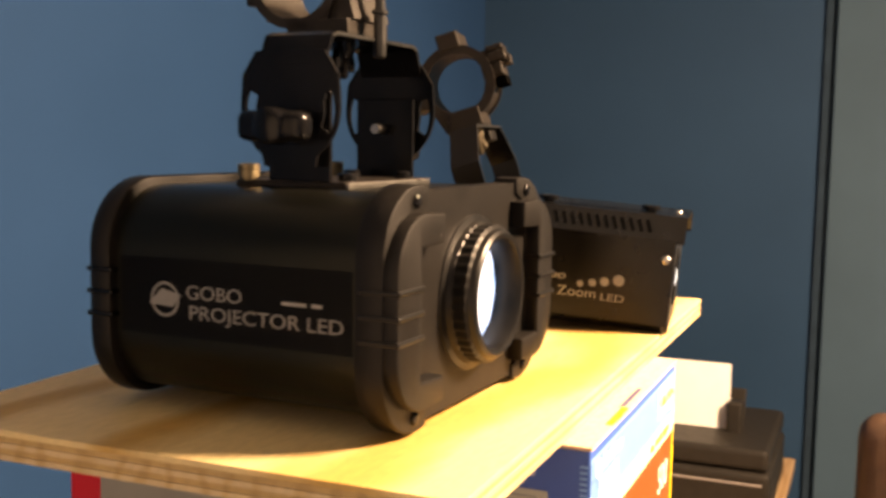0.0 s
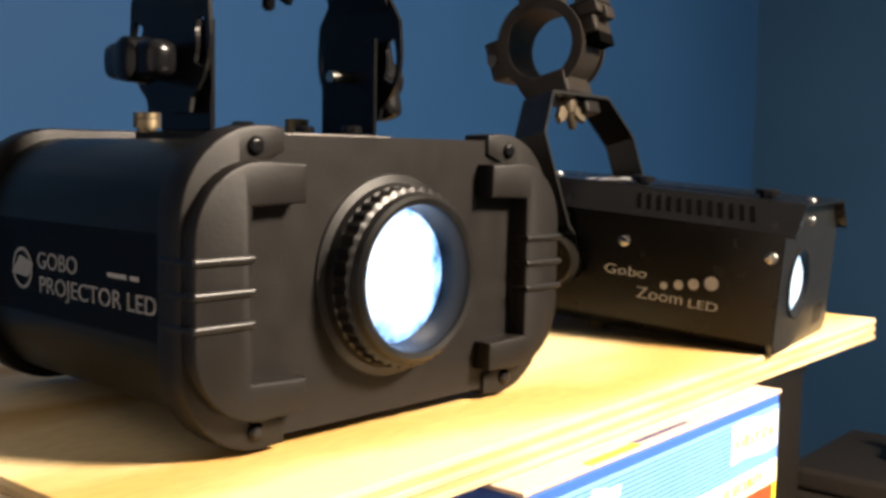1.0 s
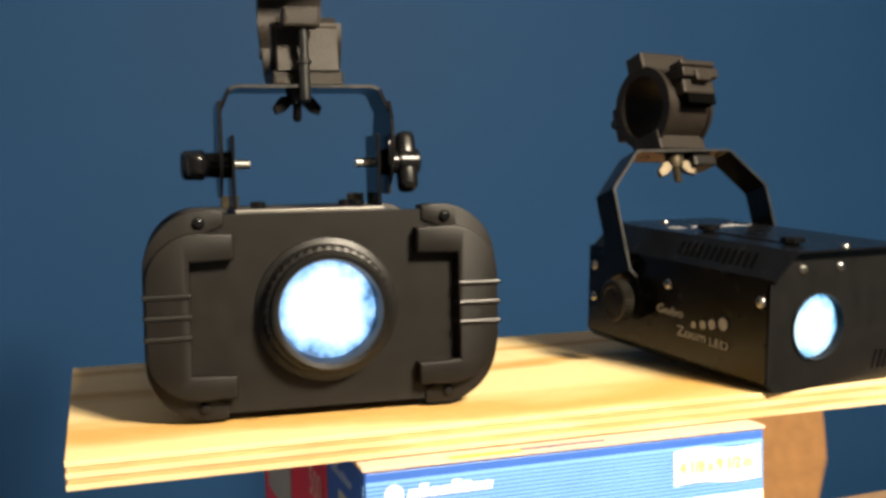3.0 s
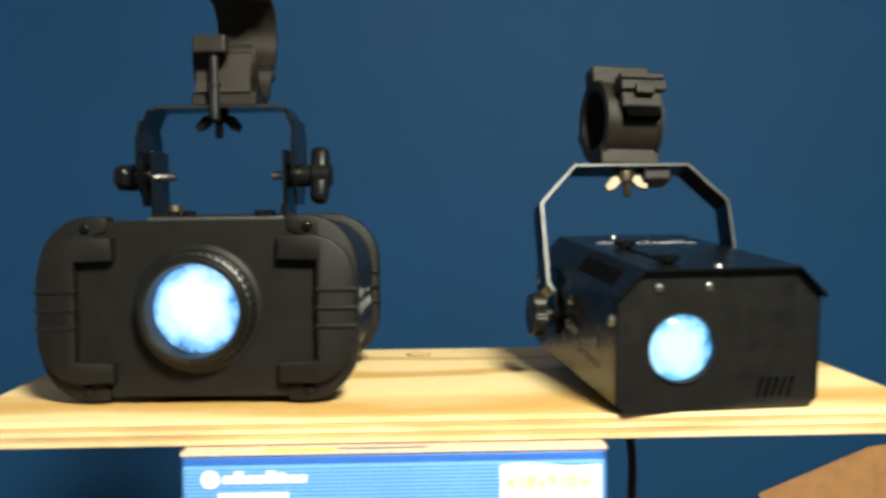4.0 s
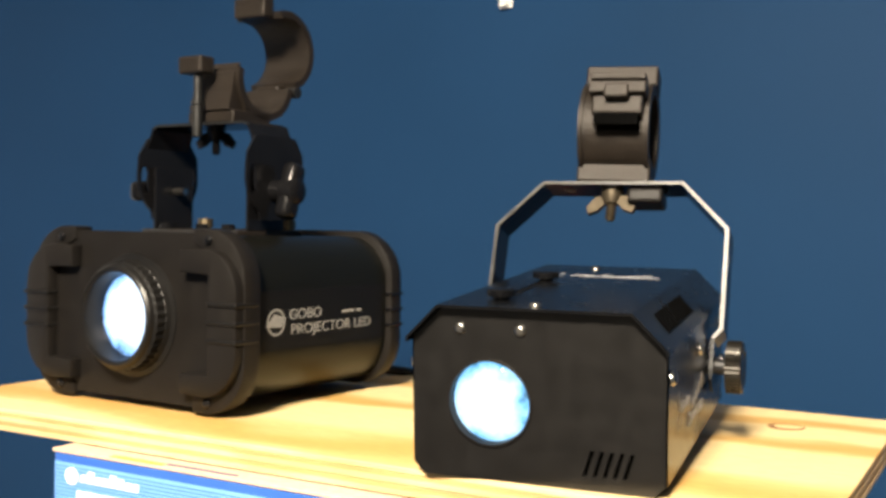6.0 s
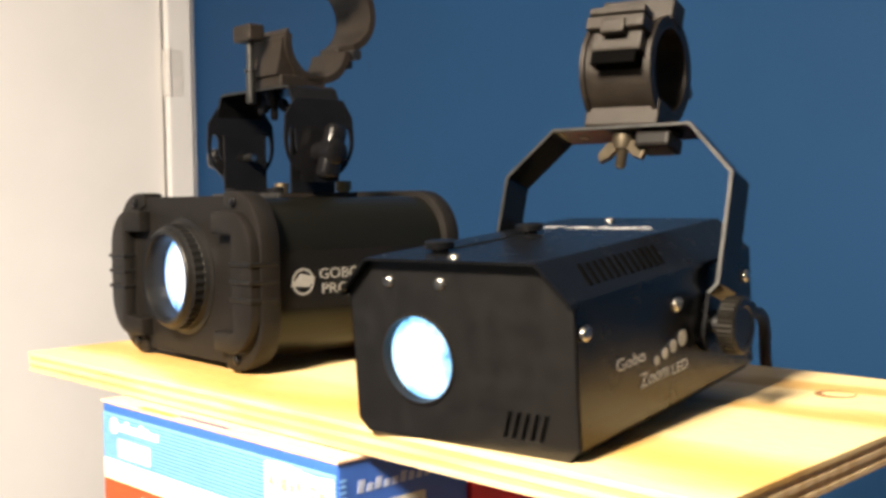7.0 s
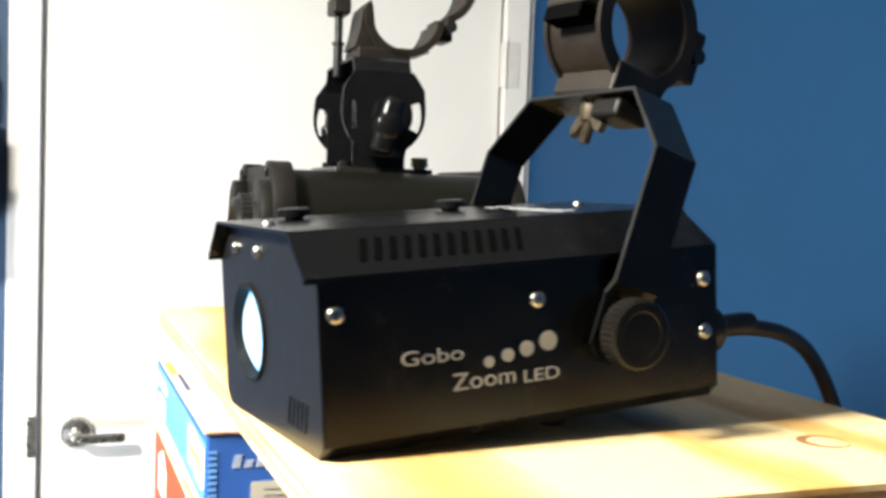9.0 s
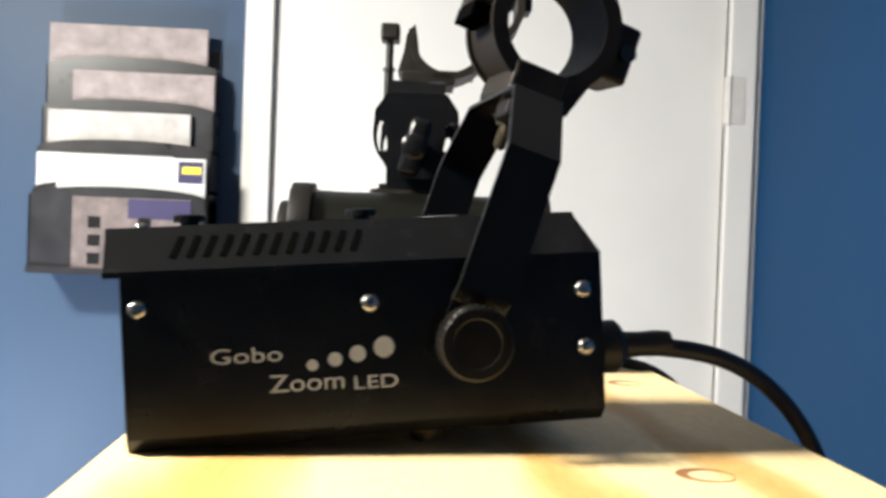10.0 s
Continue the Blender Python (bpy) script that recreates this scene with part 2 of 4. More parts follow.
def turned(profile, axis="y", at=(0, 0, 0), segs=32, bm=None, caps=True):
    """A solid of revolution. profile: (along the axis, radius)."""
    own = bmesh.new()
    rings = []
    for a, r in profile:
        ring = []
        for i in range(segs if r > 1e-6 else 1):
            w = 2 * math.pi * i / segs
            u, v = r * math.cos(w), r * math.sin(w)
            p = {"x": (a, u, v), "y": (u, a, v), "z": (u, v, a)}[axis]
            ring.append(own.verts.new(Vector(p) + Vector(at)))
        rings.append(ring)
    for r0, r1 in zip(rings, rings[1:]):
        for i in range(segs):
            j = (i + 1) % segs
            quad = [r0[i % len(r0)], r0[j % len(r0)], r1[j % len(r1)], r1[i % len(r1)]]
            uniq = list(dict.fromkeys(quad))
            if len(uniq) > 2:
                own.faces.new(uniq)
    for ring in (rings[0], rings[-1]):
        if caps and len(ring) > 2:
            own.faces.new(ring)
    return merge(own, bm)


def to3(axis, u, v, w):
    """Plane coordinates (u, v) and depth w: axis y gives x, z; axis x gives y, z; axis z gives x, y."""
    return {"y": (u, w, v), "x": (w, u, v), "z": (u, v, w)}[axis]


def plate(outer, holes, w0, w1, axis="y", bevel=0.0, bm=None):
    """A flat plate with holes, from w0 to w1 along its axis."""
    own = bmesh.new()
    edges = []
    for loop in [outer, *holes]:
        vs = [own.verts.new(to3(axis, u, v, w0)) for u, v in loop]
        edges += [own.edges.new((vs[i], vs[(i + 1) % len(vs)])) for i in range(len(vs))]
    if holes:
        bmesh.ops.triangle_fill(own, use_beauty=True, use_dissolve=False, edges=edges)
    else:
        own.faces.new(own.verts[:])
    got = bmesh.ops.extrude_face_region(own, geom=own.faces[:])
    d = Vector(to3(axis, 0, 0, w1 - w0))
    bmesh.ops.translate(own, vec=d, verts=[g for g in got["geom"] if isinstance(g, bmesh.types.BMVert)])
    if bevel and not holes:
        i = "xyz".index(axis)
        es = [e for e in own.edges if abs(e.verts[0].co[i] - e.verts[1].co[i]) < 1e-6]
        bmesh.ops.bevel(own, geom=es, offset=bevel, segments=2, affect="EDGES", profile=0.5)
    return merge(own, bm)


def circle(u, v, r, n=40):
    return [(u + r * math.cos(2 * math.pi * i / n), v + r * math.sin(2 * math.pi * i / n)) for i in range(n)]


def arc(u, v, r, a0, a1, n=10):
    return [(u + r * math.cos(radians(a0 + (a1 - a0) * i / n)), v + r * math.sin(radians(a0 + (a1 - a0) * i / n))) for i in range(n + 1)]


def rounded(u0, u1, v0, v1, r, n=8):
    return arc(u1 - r, v1 - r, r, 0, 90, n) + arc(u0 + r, v1 - r, r, 90, 180, n) + arc(u0 + r, v0 + r, r, 180, 270, n) + arc(u1 - r, v0 + r, r, 270, 360, n)


def strap(path, w0, w1, thick, bm=None):
    """A bent flat bar: a path in x, z with its thickness, w0 to w1 along y."""
    own = bmesh.new()
    pts = [Vector((p[0], p[1])) for p in path]
    rows = []
    for i, p in enumerate(pts):
        d0 = (pts[i] - pts[i - 1]).normalized() if i else (pts[1] - pts[0]).normalized()
        d1 = (pts[i + 1] - pts[i]).normalized() if i + 1 < len(pts) else d0
        n0, n1 = Vector((-d0.y, d0.x)), Vector((-d1.y, d1.x))
        n = (n0 + n1).normalized()
        n *= thick / 2 / max(0.4, n.dot(n0))
        rows.append([own.verts.new((q.x, w, q.y)) for q, w in ((p - n, w0), (p + n, w0), (p + n, w1), (p - n, w1))])
    for a, b in zip(rows, rows[1:]):
        for i in range(4):
            own.faces.new((a[i], a[(i + 1) % 4], b[(i + 1) % 4], b[i]))
    own.faces.new(rows[0])
    own.faces.new(rows[-1][::-1])
    return merge(own, bm)


def tube(points, r, segs=12):
    cu = bpy.data.curves.new("tube", "CURVE")
    cu.dimensions, cu.bevel_depth, cu.bevel_resolution, cu.use_fill_caps = "3D", r, 4, True
    sp = cu.splines.new("NURBS")
    sp.points.add(len(points) - 1)
    for p, q in zip(sp.points, points):
        p.co = (*q, 1)
    sp.use_endpoint_u, sp.order_u, sp.resolution_u = True, 4, 12
    return cu


def letters(text, height, material, parent, m, align="LEFT", width=None, name="lettering", label=""):
    cu = bpy.data.curves.new("lettering", "FONT")
    cu.body, cu.size, cu.align_x, cu.extrude = text, height / 0.72, align, 0.00012
    tmp = new("tmp_text", cu)
    bpy.context.view_layer.update()
    me = bpy.data.meshes.new_from_object(tmp.evaluated_get(bpy.context.evaluated_depsgraph_get()))
    bpy.data.objects.remove(tmp)
    me.materials.clear()
    me.materials.append(material)
    if width:
        xs = [v.co.x for v in me.vertices]
        k = width / (max(xs) - min(xs))
        x0 = min(xs)
        for v in me.vertices:
            v.co.x = (v.co.x - x0) * k
    ob = new(name, me)
    ob.parent = parent
    ob.matrix_local = m
    if label:
        tagged(ob, label)
    return ob


def facing(x, y, z, to, tilt=0):
    """The pose of lettering on an upright face that looks to -y, +x, -x, or up."""
    if to == "up":
        return pose(x, y, z, 0, 0, tilt)
    return pose(x, y, z, 90, 0, {"-y": 0, "+x": 90, "-x": -90, "+y": 180}[to])


def screw(parent, x, y, z, axis, sign, r=0.0032, material=None, name="screw"):
    bm = turned([(0, r), (sign * 0.0008, r), (sign * 0.0018, r * 0.72), (sign * 0.0021, r * 0.35), (sign * 0.0016, 0)], axis, (x, y, z), 14)
    return smooth(part(name, bm, material or STEEL, parent), 50)


# ---- the room ----
def slab(name, x0, x1, y0, y1, z0, z1, material, label, category):
    ob = part(name, box_bm(x0, x1, y0, y1, z0, z1), material)
    return tagged(ob, label, category, kind="structure")


XL, XR, YB, YF, H = -1.03, 2.70, 1.278, -3.2, 2.45
slab("floor", XL - 0.12, XR + 0.12, YF - 0.12, YB + 0.12, -0.1, 0.0, CARPET, "dark grey carpeted office floor", "floor")
slab("ceiling", XL - 0.12, XR + 0.12, YF - 0.12, YB + 0.12, H, H + 0.1, CEIL, "plain off-white office ceiling", "ceiling")
slab("wall_north", XL - 0.12, XR + 0.12, YB, YB + 0.12, 0, H, BLUE, "deep blue painted wall behind the shelf", "wall")
slab("wall_east", XR, XR + 0.12, YF, YB, 0, H, EAST, "blue painted side wall with a narrow dark gap", "wall")
slab("wall_south", XL - 0.12, XR + 0.12, YF - 0.12, YF, 0, H, CEIL, "plain light wall at the back of the room", "wall")
DY0, DY1, DH = 0.248, 1.205, 2.05
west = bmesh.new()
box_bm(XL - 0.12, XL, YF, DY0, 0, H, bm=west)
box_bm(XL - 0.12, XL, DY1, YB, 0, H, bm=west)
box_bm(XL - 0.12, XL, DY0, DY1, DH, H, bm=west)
tagged(part("wall_west", west, BLUE_LIT), "blue painted wall with a white door in it", "wall", kind="structure")

# door with frame, hinges and lever
door = thing("door_1", pose(XL, 0, 0), "closed flush white door in a white frame", "door", kind="structure")
part("door_leaf", box_bm(-0.045, -0.004, DY0 + 0.0015, DY1 - 0.0015, 0.008, DH - 0.004, 0.002), WHITE, door)
for y0, y1 in ((DY0 - 0.058, DY0), (DY1, DY1 + 0.060)):
    part("door_frame", box_bm(-0.06, 0.016, y0, y1, 0, DH + 0.058, 0.004), WHITE, door)
part("frame_return", box_bm(-0.06, 0.005, DY1 + 0.060, YB, 0, DH + 0.058, 0.001), WHITE, door)
part("door_frame", box_bm(-0.06, 0.016, DY0, DY1, DH, DH + 0.058, 0.004), WHITE, door)
for z in (0.25, 0.92, 1.657):
    hinge = part("hinge", box_bm(0.0, 0.0175, DY1 - 0.004, DY1 + 0.036, z, z + 0.1, 0.001), HINGE, door, "dull cream painted butt hinge")
    part("hinge_pin", turned([(z - 0.002, 0.0045), (z + 0.102, 0.0045)], "z", (0.0165, DY1 + 0.002, 0), 14), HINGE, hinge)
lever = smooth(part("lever_handle", turned([(-0.004, 0.031), (0.006, 0.031), (0.012, 0.026), (0.014, 0.013), (0.045, 0.011), (0.052, 0.009), (0.055, 0)], "x", (0, 0.322, 0.922), 28), STEEL, door, "brushed steel lever handle"), 40)
part("lever_arm", box_bm(0.040, 0.056, 0.322, 0.412, 0.909, 0.928, 0.006, 3), STEEL, lever)
smooth(part("latch_button", turned([(0.055, 0.007), (0.060, 0.006), (0.061, 0)], "x", (0, 0.322, 0.922), 16), STEEL, lever), 40)
part("strike_plate", box_bm(0.0155, 0.0175, DY0 - 0.018, DY0 - 0.002, 0.88, 0.96, 0.0005), STEEL, door)

switch = thing("light_switch", pose(XL, 0.118, 1.012), "white double light switch plate on the blue wall", "switch")
part("cover_plate", box_bm(0.0, 0.006, -0.060, 0.060, -0.057, 0.057, 0.002), CARD_WHITE, switch)
for y in (-0.024, 0.024):
    part("rocker", box_bm(0.006, 0.010, y - 0.016, y + 0.016, -0.033, 0.033, 0.0015), WHITE, switch)

# dark strip coloured as a gap's shadow, and raised panel on the east wall
tagged(part("gap_strip", box_bm(XR - 0.012, XR, 0.330, 0.350, 0, H, 0.002), mat("gap_shade", (0.014, 0.028, 0.045), 0.9, spec=0.1)), "narrow dark vertical strip standing in for a shadowed gap", "trim", kind="structure")
tagged(part("trim_2", box_bm(XR - 0.03, XR, -1.2, 0.322, 0, H, 0.003), mat("grey_blue_paint", (0.034, 0.066, 0.098), 0.7, vary=0.08, scale=4, spec=0.1)), "grey-blue wall panel beside the gap", "trim", kind="structure")

# ceiling fittings
for lx, ly, sx, sy in ((0.92, -0.85, 0.2, 0.2),):
    fit = thing("ceiling_light", pose(lx, ly, H), "white ceiling light fitting with a glowing diffuser", "light")
    part("housing", box_bm(-sx, sx, -sy, sy, -0.035, 0, 0.006), WHITE, fit)
    part("diffuser", box_bm(-sx + 0.02, sx - 0.02, -sy + 0.02, sy - 0.02, -0.045, -0.035, 0.003), DIFFUSER, fit)

# ---- the plywood shelf on its boxes ----
TOP = 1.31
SX0, SX1, SY0, SY1 = 0.200, 0.822, 0.357, 0.666
shelf = thing("plywood_shelf", pose((SX0 + SX1) / 2, (SY0 + SY1) / 2, TOP), "raw pine plywood board lying across stacked boxes", "shelf")
hx, hy = (SX1 - SX0) / 2, (SY1 - SY0) / 2
for i in range(5):
    d = (0, 0.0007, 0.0002, 0.0009, 0.0003)[i]
    z1 = -0.0031 * i
    part("ply", box_bm(-hx + d, hx - d, -hy + d, hy - d, z1 - 0.0031, z1, 0.0003, 1), (PLY, PLY_DARK, PLY_LIGHT, PLY_DARK, PLY_LIGHT)[i], shelf)
for kx, ky, r in ((0.496, 0.630, 0.011), (0.758, 0.599, 0.012)):
    own = plate(circle(kx - 0.511, ky - 0.5115, r, 28), [circle(kx - 0.511 + 0.001, ky - 0.5115 + 0.0022, r * 0.80, 28)], 0.0, 0.0003, "z")
    part("knot", own, KNOT, shelf, "dark crescent knot in the veneer")


def carton(name, m, sx, sy, sz, material, label):
    """A closed printed card box, its origin at the middle of the base."""
    ob = thing(name, m, label, "box", kind="")
    part("carton_body", box_bm(-sx / 2, sx / 2, -sy / 2, sy / 2, 0, sz, 0.0015), material, ob)
    return ob


BX0, BX1, BY0, BY1, BT = 0.3535, 0.609, 0.3425, 0.440, 1.2935
bw, bd = BX1 - BX0, BY1 - BY0
BASE = 0.99
bh = BT - BASE
env = carton("envelope_box", pose((BX0 + BX1) / 2 - 0.0005, (BY0 + BY1) / 2, BASE - 0.0022), bw, bd, bh, CARD_BLUE, "blue and red printed card box of envelopes under the shelf")
part("lid_edge", box_bm(-bw / 2 - 0.001, bw / 2 + 0.001, -bd / 2 - 0.001, bd / 2, bh, bh + 0.0022, 0.0006), CARD_EDGE, env, "worn raw card edge")
part("flap_mark", box_bm(-0.035, 0.020, -bd / 2 + 0.003, -bd / 2 + 0.006, bh + 0.0022, bh + 0.0025), CARD_NAVY, env)
part("flap_mark", box_bm(-0.078, -0.035, -bd / 2 - 0.0005, -bd / 2 + 0.004, bh + 0.0022, bh + 0.0026), CARD_YELLOW, env)
fy = -bd / 2


def printed(x0, x1, z0, z1, material, name="print", lift=0.0005, parent=None, wave=0.0):
    """A printed field on the front of the envelope box, by world x and z."""
    cx = (BX0 + BX1) / 2
    n = 12
    up = [(x0 - cx + (x1 - x0) * i / n, z1 - BASE + wave * math.sin(i / n * 2 * math.pi)) for i in range(n + 1)]
    dn = [(x1 - cx - (x1 - x0) * i / n, z0 - BASE + wave * math.sin((n - i) / n * 2 * math.pi)) for i in range(n + 1)]
    return part(name, plate(up + dn, [], fy - lift, fy, "y"), material, parent or env)


printed(BX0 + 0.001, BX1 - 0.001, 1.2555, 1.2875, CARD_LIGHT, "striped_field", 0.0003)
for i in range(13):
    z = 1.2570 + 0.0023 * i
    printed(BX0 + 0.001, BX1 - 0.001, z, z + 0.0007, CARD_BLUE, "stripe", 0.0005)
printed(BX0 + 0.001, BX1 - 0.001, 1.2420, 1.2555, CARD_CREAM, "cream_band", 0.0005)
printed(BX0 + 0.001, BX1 - 0.006, BASE + 0.004, 1.2418, CARD_ORANGE, "orange_field", 0.0004)
printed(BX1 - 0.006, BX1 - 0.001, BASE + 0.004, 1.2418, CARD_YELLOW, "yellow_edge", 0.0004)
printed(0.545, 0.606, 1.2640, 1.2850, CARD_CREAM, "size_label", 0.0008, wave=0.0012)
letters("4 1/8 x 9 1/2 in", 0.0068, CARD_YELLOW, env, facing(0.550 - 0.482, fy - 0.0010, 1.2715 - BASE, "-y"), width=0.050)
letters("No. 10 SECURITY", 0.0058, CARD_YELLOW, env, facing(0.520 - 0.482, fy - 0.0008, 1.2462 - BASE, "-y"), width=0.068)
# maker's mark as plain shapes, with a white plate below
own = plate(circle(0.371 - 0.482, 1.2795 - BASE, 0.0055, 20), [], fy - 0.0009, fy)
part("mark", own, CARD_WHITE, env)
for i in range(8):
    x = 0.378 + 0.0064 * i
    tall = (0.0046, 0.0072, 0.0046, 0.0046, 0.0074, 0.0060, 0.0046, 0.0046)[i]
    own = plate([(x - 0.482, 1.2768 - BASE), (x + 0.0056 - 0.482, 1.2768 - BASE), (x + 0.0066 - 0.482, 1.2768 - BASE + tall), (x + 0.0014 - 0.482, 1.2768 - BASE + tall)], [], fy - 0.0007, fy)
    part("mark", own, CARD_WHITE, env)
printed(0.375, 0.417, 1.2592, 1.2710, CARD_WHITE, "white_plate", 0.0008)
own = plate([(0.385 - 0.482, 1.205 - BASE), (0.385 - 0.482, 1.228 - BASE), (0.408 - 0.482, 1.2365 - BASE), (0.430 - 0.482, 1.226 - BASE), (0.430 - 0.482, 1.205 - BASE)], [], fy - 0.0009, fy)
part("envelope_picture", own, CARD_WHITE, env)
letters("500", 0.020, CARD_WHITE, env, facing(0.552 - 0.482, fy - 0.0008, 1.207 - BASE, "-y"), width=0.034)
# end panels of the envelope box
PALE_PLATE = mat("pale_plate", (0.50, 0.49, 0.40), 0.5, vary=0.06)
SOFT_MARK = mat("grey_blue_print", (0.34, 0.40, 0.55), 0.55, vary=0.08)
for s in (-1, 1):
    e = s * bw / 2
    for i in range(9):
        u = -0.0355 + 0.0061 * i
        tall = (0.0068, 0.0040, 0.0062, 0.0040, 0.0042, 0.0060, 0.0048, 0.0040, 0.0040)[i]
        lean = 0.0012
        u = -s * u if s < 0 else u
        w = 0.0040 * s
        own = plate([(s * u, bh - 0.0180), (s * u + w, bh - 0.0180), (s * u + w + lean * s, bh - 0.0180 + tall), (s * u + lean * s, bh - 0.0180 + tall)], [], e, e + s * 0.0003, "x")
        part("mark", own, SOFT_MARK, env)
    part("white_plate", plate(rounded(-0.0255, 0.0142, bh - 0.0370, bh - 0.0256, 0.0015, 3), [], e, e + s * 0.0005, "x"), PALE_PLATE, env)
    for z, v in ((bh - 0.0300, 0.010), (bh - 0.0335, -0.002)):
        part("plate_mark", box_bm(*sorted((e, e + s * 0.0007)), -0.019, v, z, z + 0.0009), PRINT_DIM, env)
    for i in range(12):
        part("stripe", box_bm(*sorted((e, e + s * 0.0004)), -0.0475, -0.0432, bh - 0.010 - 0.0032 * i, bh - 0.0086 - 0.0032 * i), CARD_LIGHT, env)
    part("yellow_sweep", plate([(0.030, bh - 0.0590), (0.030, bh - 0.095), (-0.046, bh - 0.080), (-0.046, bh - 0.0590)] if s < 0 else [(0.000, bh - 0.0500), (-0.020, bh - 0.062), (-0.040, bh - 0.090), (0.046, bh - 0.090), (0.046, bh - 0.0500)], [], e, e + s * 0.0005, "x"), CARD_YELLOW, env)

RY0, RY1 = 0.442, 0.700
red = carton("red_box", pose((BX0 + BX1) / 2, (RY0 + RY1) / 2, BASE), bw + 0.002, RY1 - RY0, bh + 0.001, CARD_RED, "red printed card box standing behind the envelope box")
for s in (-1, 1):
    e = s * (bw / 2 + 0.001)
    part("grey_panel", plate(rounded(-0.0045, 0.103, bh - 0.0965, bh - 0.020, 0.002, 3), [], e, e + s * 0.0006, "x"), mat("grey_print", (0.28, 0.27, 0.24), 0.55, vary=0.08), red)
    part("navy_band", plate([(0.1280, bh - 0.1355), (0.1280, bh - 0.22), (-0.1280, bh - 0.22), (-0.1280, bh - 0.17), (0.02, bh - 0.1355)], [], e, e + s * 0.0005, "x"), CARD_NAVY, red)
letters("500", 0.020, SOFT_PINK, red, facing(-(bw / 2 + 0.0014), -0.0775, bh - 0.0530, "-x"), width=0.038)

stand = thing("low_cabinet", pose(0.48, 0.525, 0), "plain laminated cabinet carrying the stacked boxes", "cabinet")
part("carcass", box_bm(-0.20, 0.20, -0.20, 0.20, 0.06, BASE - 0.022, 0.003), DESK, stand)
part("worktop", box_bm(-0.21, 0.21, -0.21, 0.21, BASE - 0.022, BASE, 0.003), DESK, stand)
part("plinth", box_bm(-0.19, 0.19, -0.18, 0.19, 0, 0.06), BLACK, stand)
for s in (-1, 1):
    d = part("cabinet_door", box_bm(min(0.002 * s, 0.196 * s), max(0.002 * s, 0.196 * s), -0.218, -0.200, 0.07, BASE - 0.03, 0.002), DESK, stand)
    part("pull", box_bm(min(0.02 * s, 0.03 * s), max(0.02 * s, 0.03 * s), -0.235, -0.218, 0.6, 0.72, 0.003), STEEL, d)


# ---- a pipe clamp for hanging lamps ----
def clamp_closed(parent, m, cx=0.0):
    """A closed half-coupler; the pipe runs along x. Origin at the foot."""
    c = part("clamp", box_bm(cx - 0.0235, cx + 0.0235, -0.013, 0.015, 0, 0.017, 0.0015), CAST, parent, "black cast pipe clamp", m)
    ring = plate(circle(0.000, 0.039, 0.0305, 48), [circle(0.000, 0.039, 0.0250, 48)], cx - 0.0215, cx + 0.0215, "x")
    smooth(part("ring", ring, CAST, c), 30)
    for u in (cx - 0.0225, cx + 0.0195):
        smooth(part("ring_rim", plate(circle(0.000, 0.039, 0.0325, 48), [circle(0.000, 0.039, 0.0248, 48)], u, u + 0.003, "x"), CAST, c), 30)
    part("top_lug", box_bm(cx - 0.0235, cx + 0.0235, -0.012, 0.007, 0.067, 0.082, 0.0015), CAST, c)
    part("front_lug", box_bm(cx - 0.013, cx + 0.019, -0.040, -0.022, 0.036, 0.060, 0.0015), CAST, c)
    part("front_cap", box_bm(cx - 0.015, cx + 0.021, -0.045, -0.030, 0.048, 0.056, 0.001), CAST, c)
    part("lug_nut", box_bm(cx - 0.0045, cx + 0.0105, -0.0475, -0.040, 0.0440, 0.0530, 0.0012), CAST, c)
    part("lug_lip", box_bm(cx - 0.0145, cx + 0.0205, -0.0440, -0.030, 0.0575, 0.0620, 0.0010), CAST, c)
    part("lug_slot", box_bm(cx - 0.011, cx + 0.017, -0.0405, -0.030, 0.028, 0.036, 0.0005), HOLE, c)
    smooth(part("swing_bolt", turned([(0.030, 0.003), (0.060, 0.003), (0.060, 0.0045), (0.062, 0.0045)], "z", (cx + 0.004, -0.034, 0), 12), EDGE, c), 40)
    for z0, z1 in ((0.0405, 0.0545), (0.0255, 0.0397)):
        part("hinge_lug", box_bm(cx - 0.0165, cx + 0.0165, 0.025, 0.044, z0, z1, 0.0022), CAST, c)
    smooth(part("hinge_pin", turned([(cx - 0.020, 0.0042), (cx + 0.020, 0.0042)], "x", (0, 0.039, 0.0401), 14), EDGE, c), 40)
    part("web", plate([(0.013, 0.0005), (0.020, 0.0005), (0.029, 0.0260), (0.020, 0.0220)], [], cx - 0.0180, cx + 0.0180, "x"), CAST, c)
    return c


def wing_nut(parent, m, material):
    w = smooth(part("wing_nut", turned([(0.000, 0.0075), (-0.004, 0.0070), (-0.009, 0.0050)], "z", (0, 0, 0), 16), material, parent, "", m), 40)
    for s in (-1, 1):
        wing = plate([(s * 0.004, -0.003), (s * 0.011, -0.004), (s * 0.017, -0.011), (s * 0.015, -0.016), (s * 0.009, -0.014), (s * 0.004, -0.009)], [], -0.0022, 0.0022, "y", 0.0007)
        part("wing", wing, material, w)
    prof = [(0.002, 0.0032)]
    for i in range(9):
        prof += [(-0.009 - 0.0012 * i, 0.0034), (-0.0096 - 0.0012 * i, 0.0028)]
    part("bolt_end", turned(prof + [(-0.0205, 0.002)], "z", (0, 0, 0), 12), material, w)
    return w


# ---- the small projector ----
ZPITCH = 4.3
zoom = thing("small_projector", pose(0.6818, 0.3606, TOP + 0.0010, ZPITCH, 0, 7.25), "black boxy metal light projector with a glowing lens, tipped forward", "projector", "projectors on the shelf")
W, HB, CH, LEN = 0.0665, 0.0885, 0.0165, 0.199


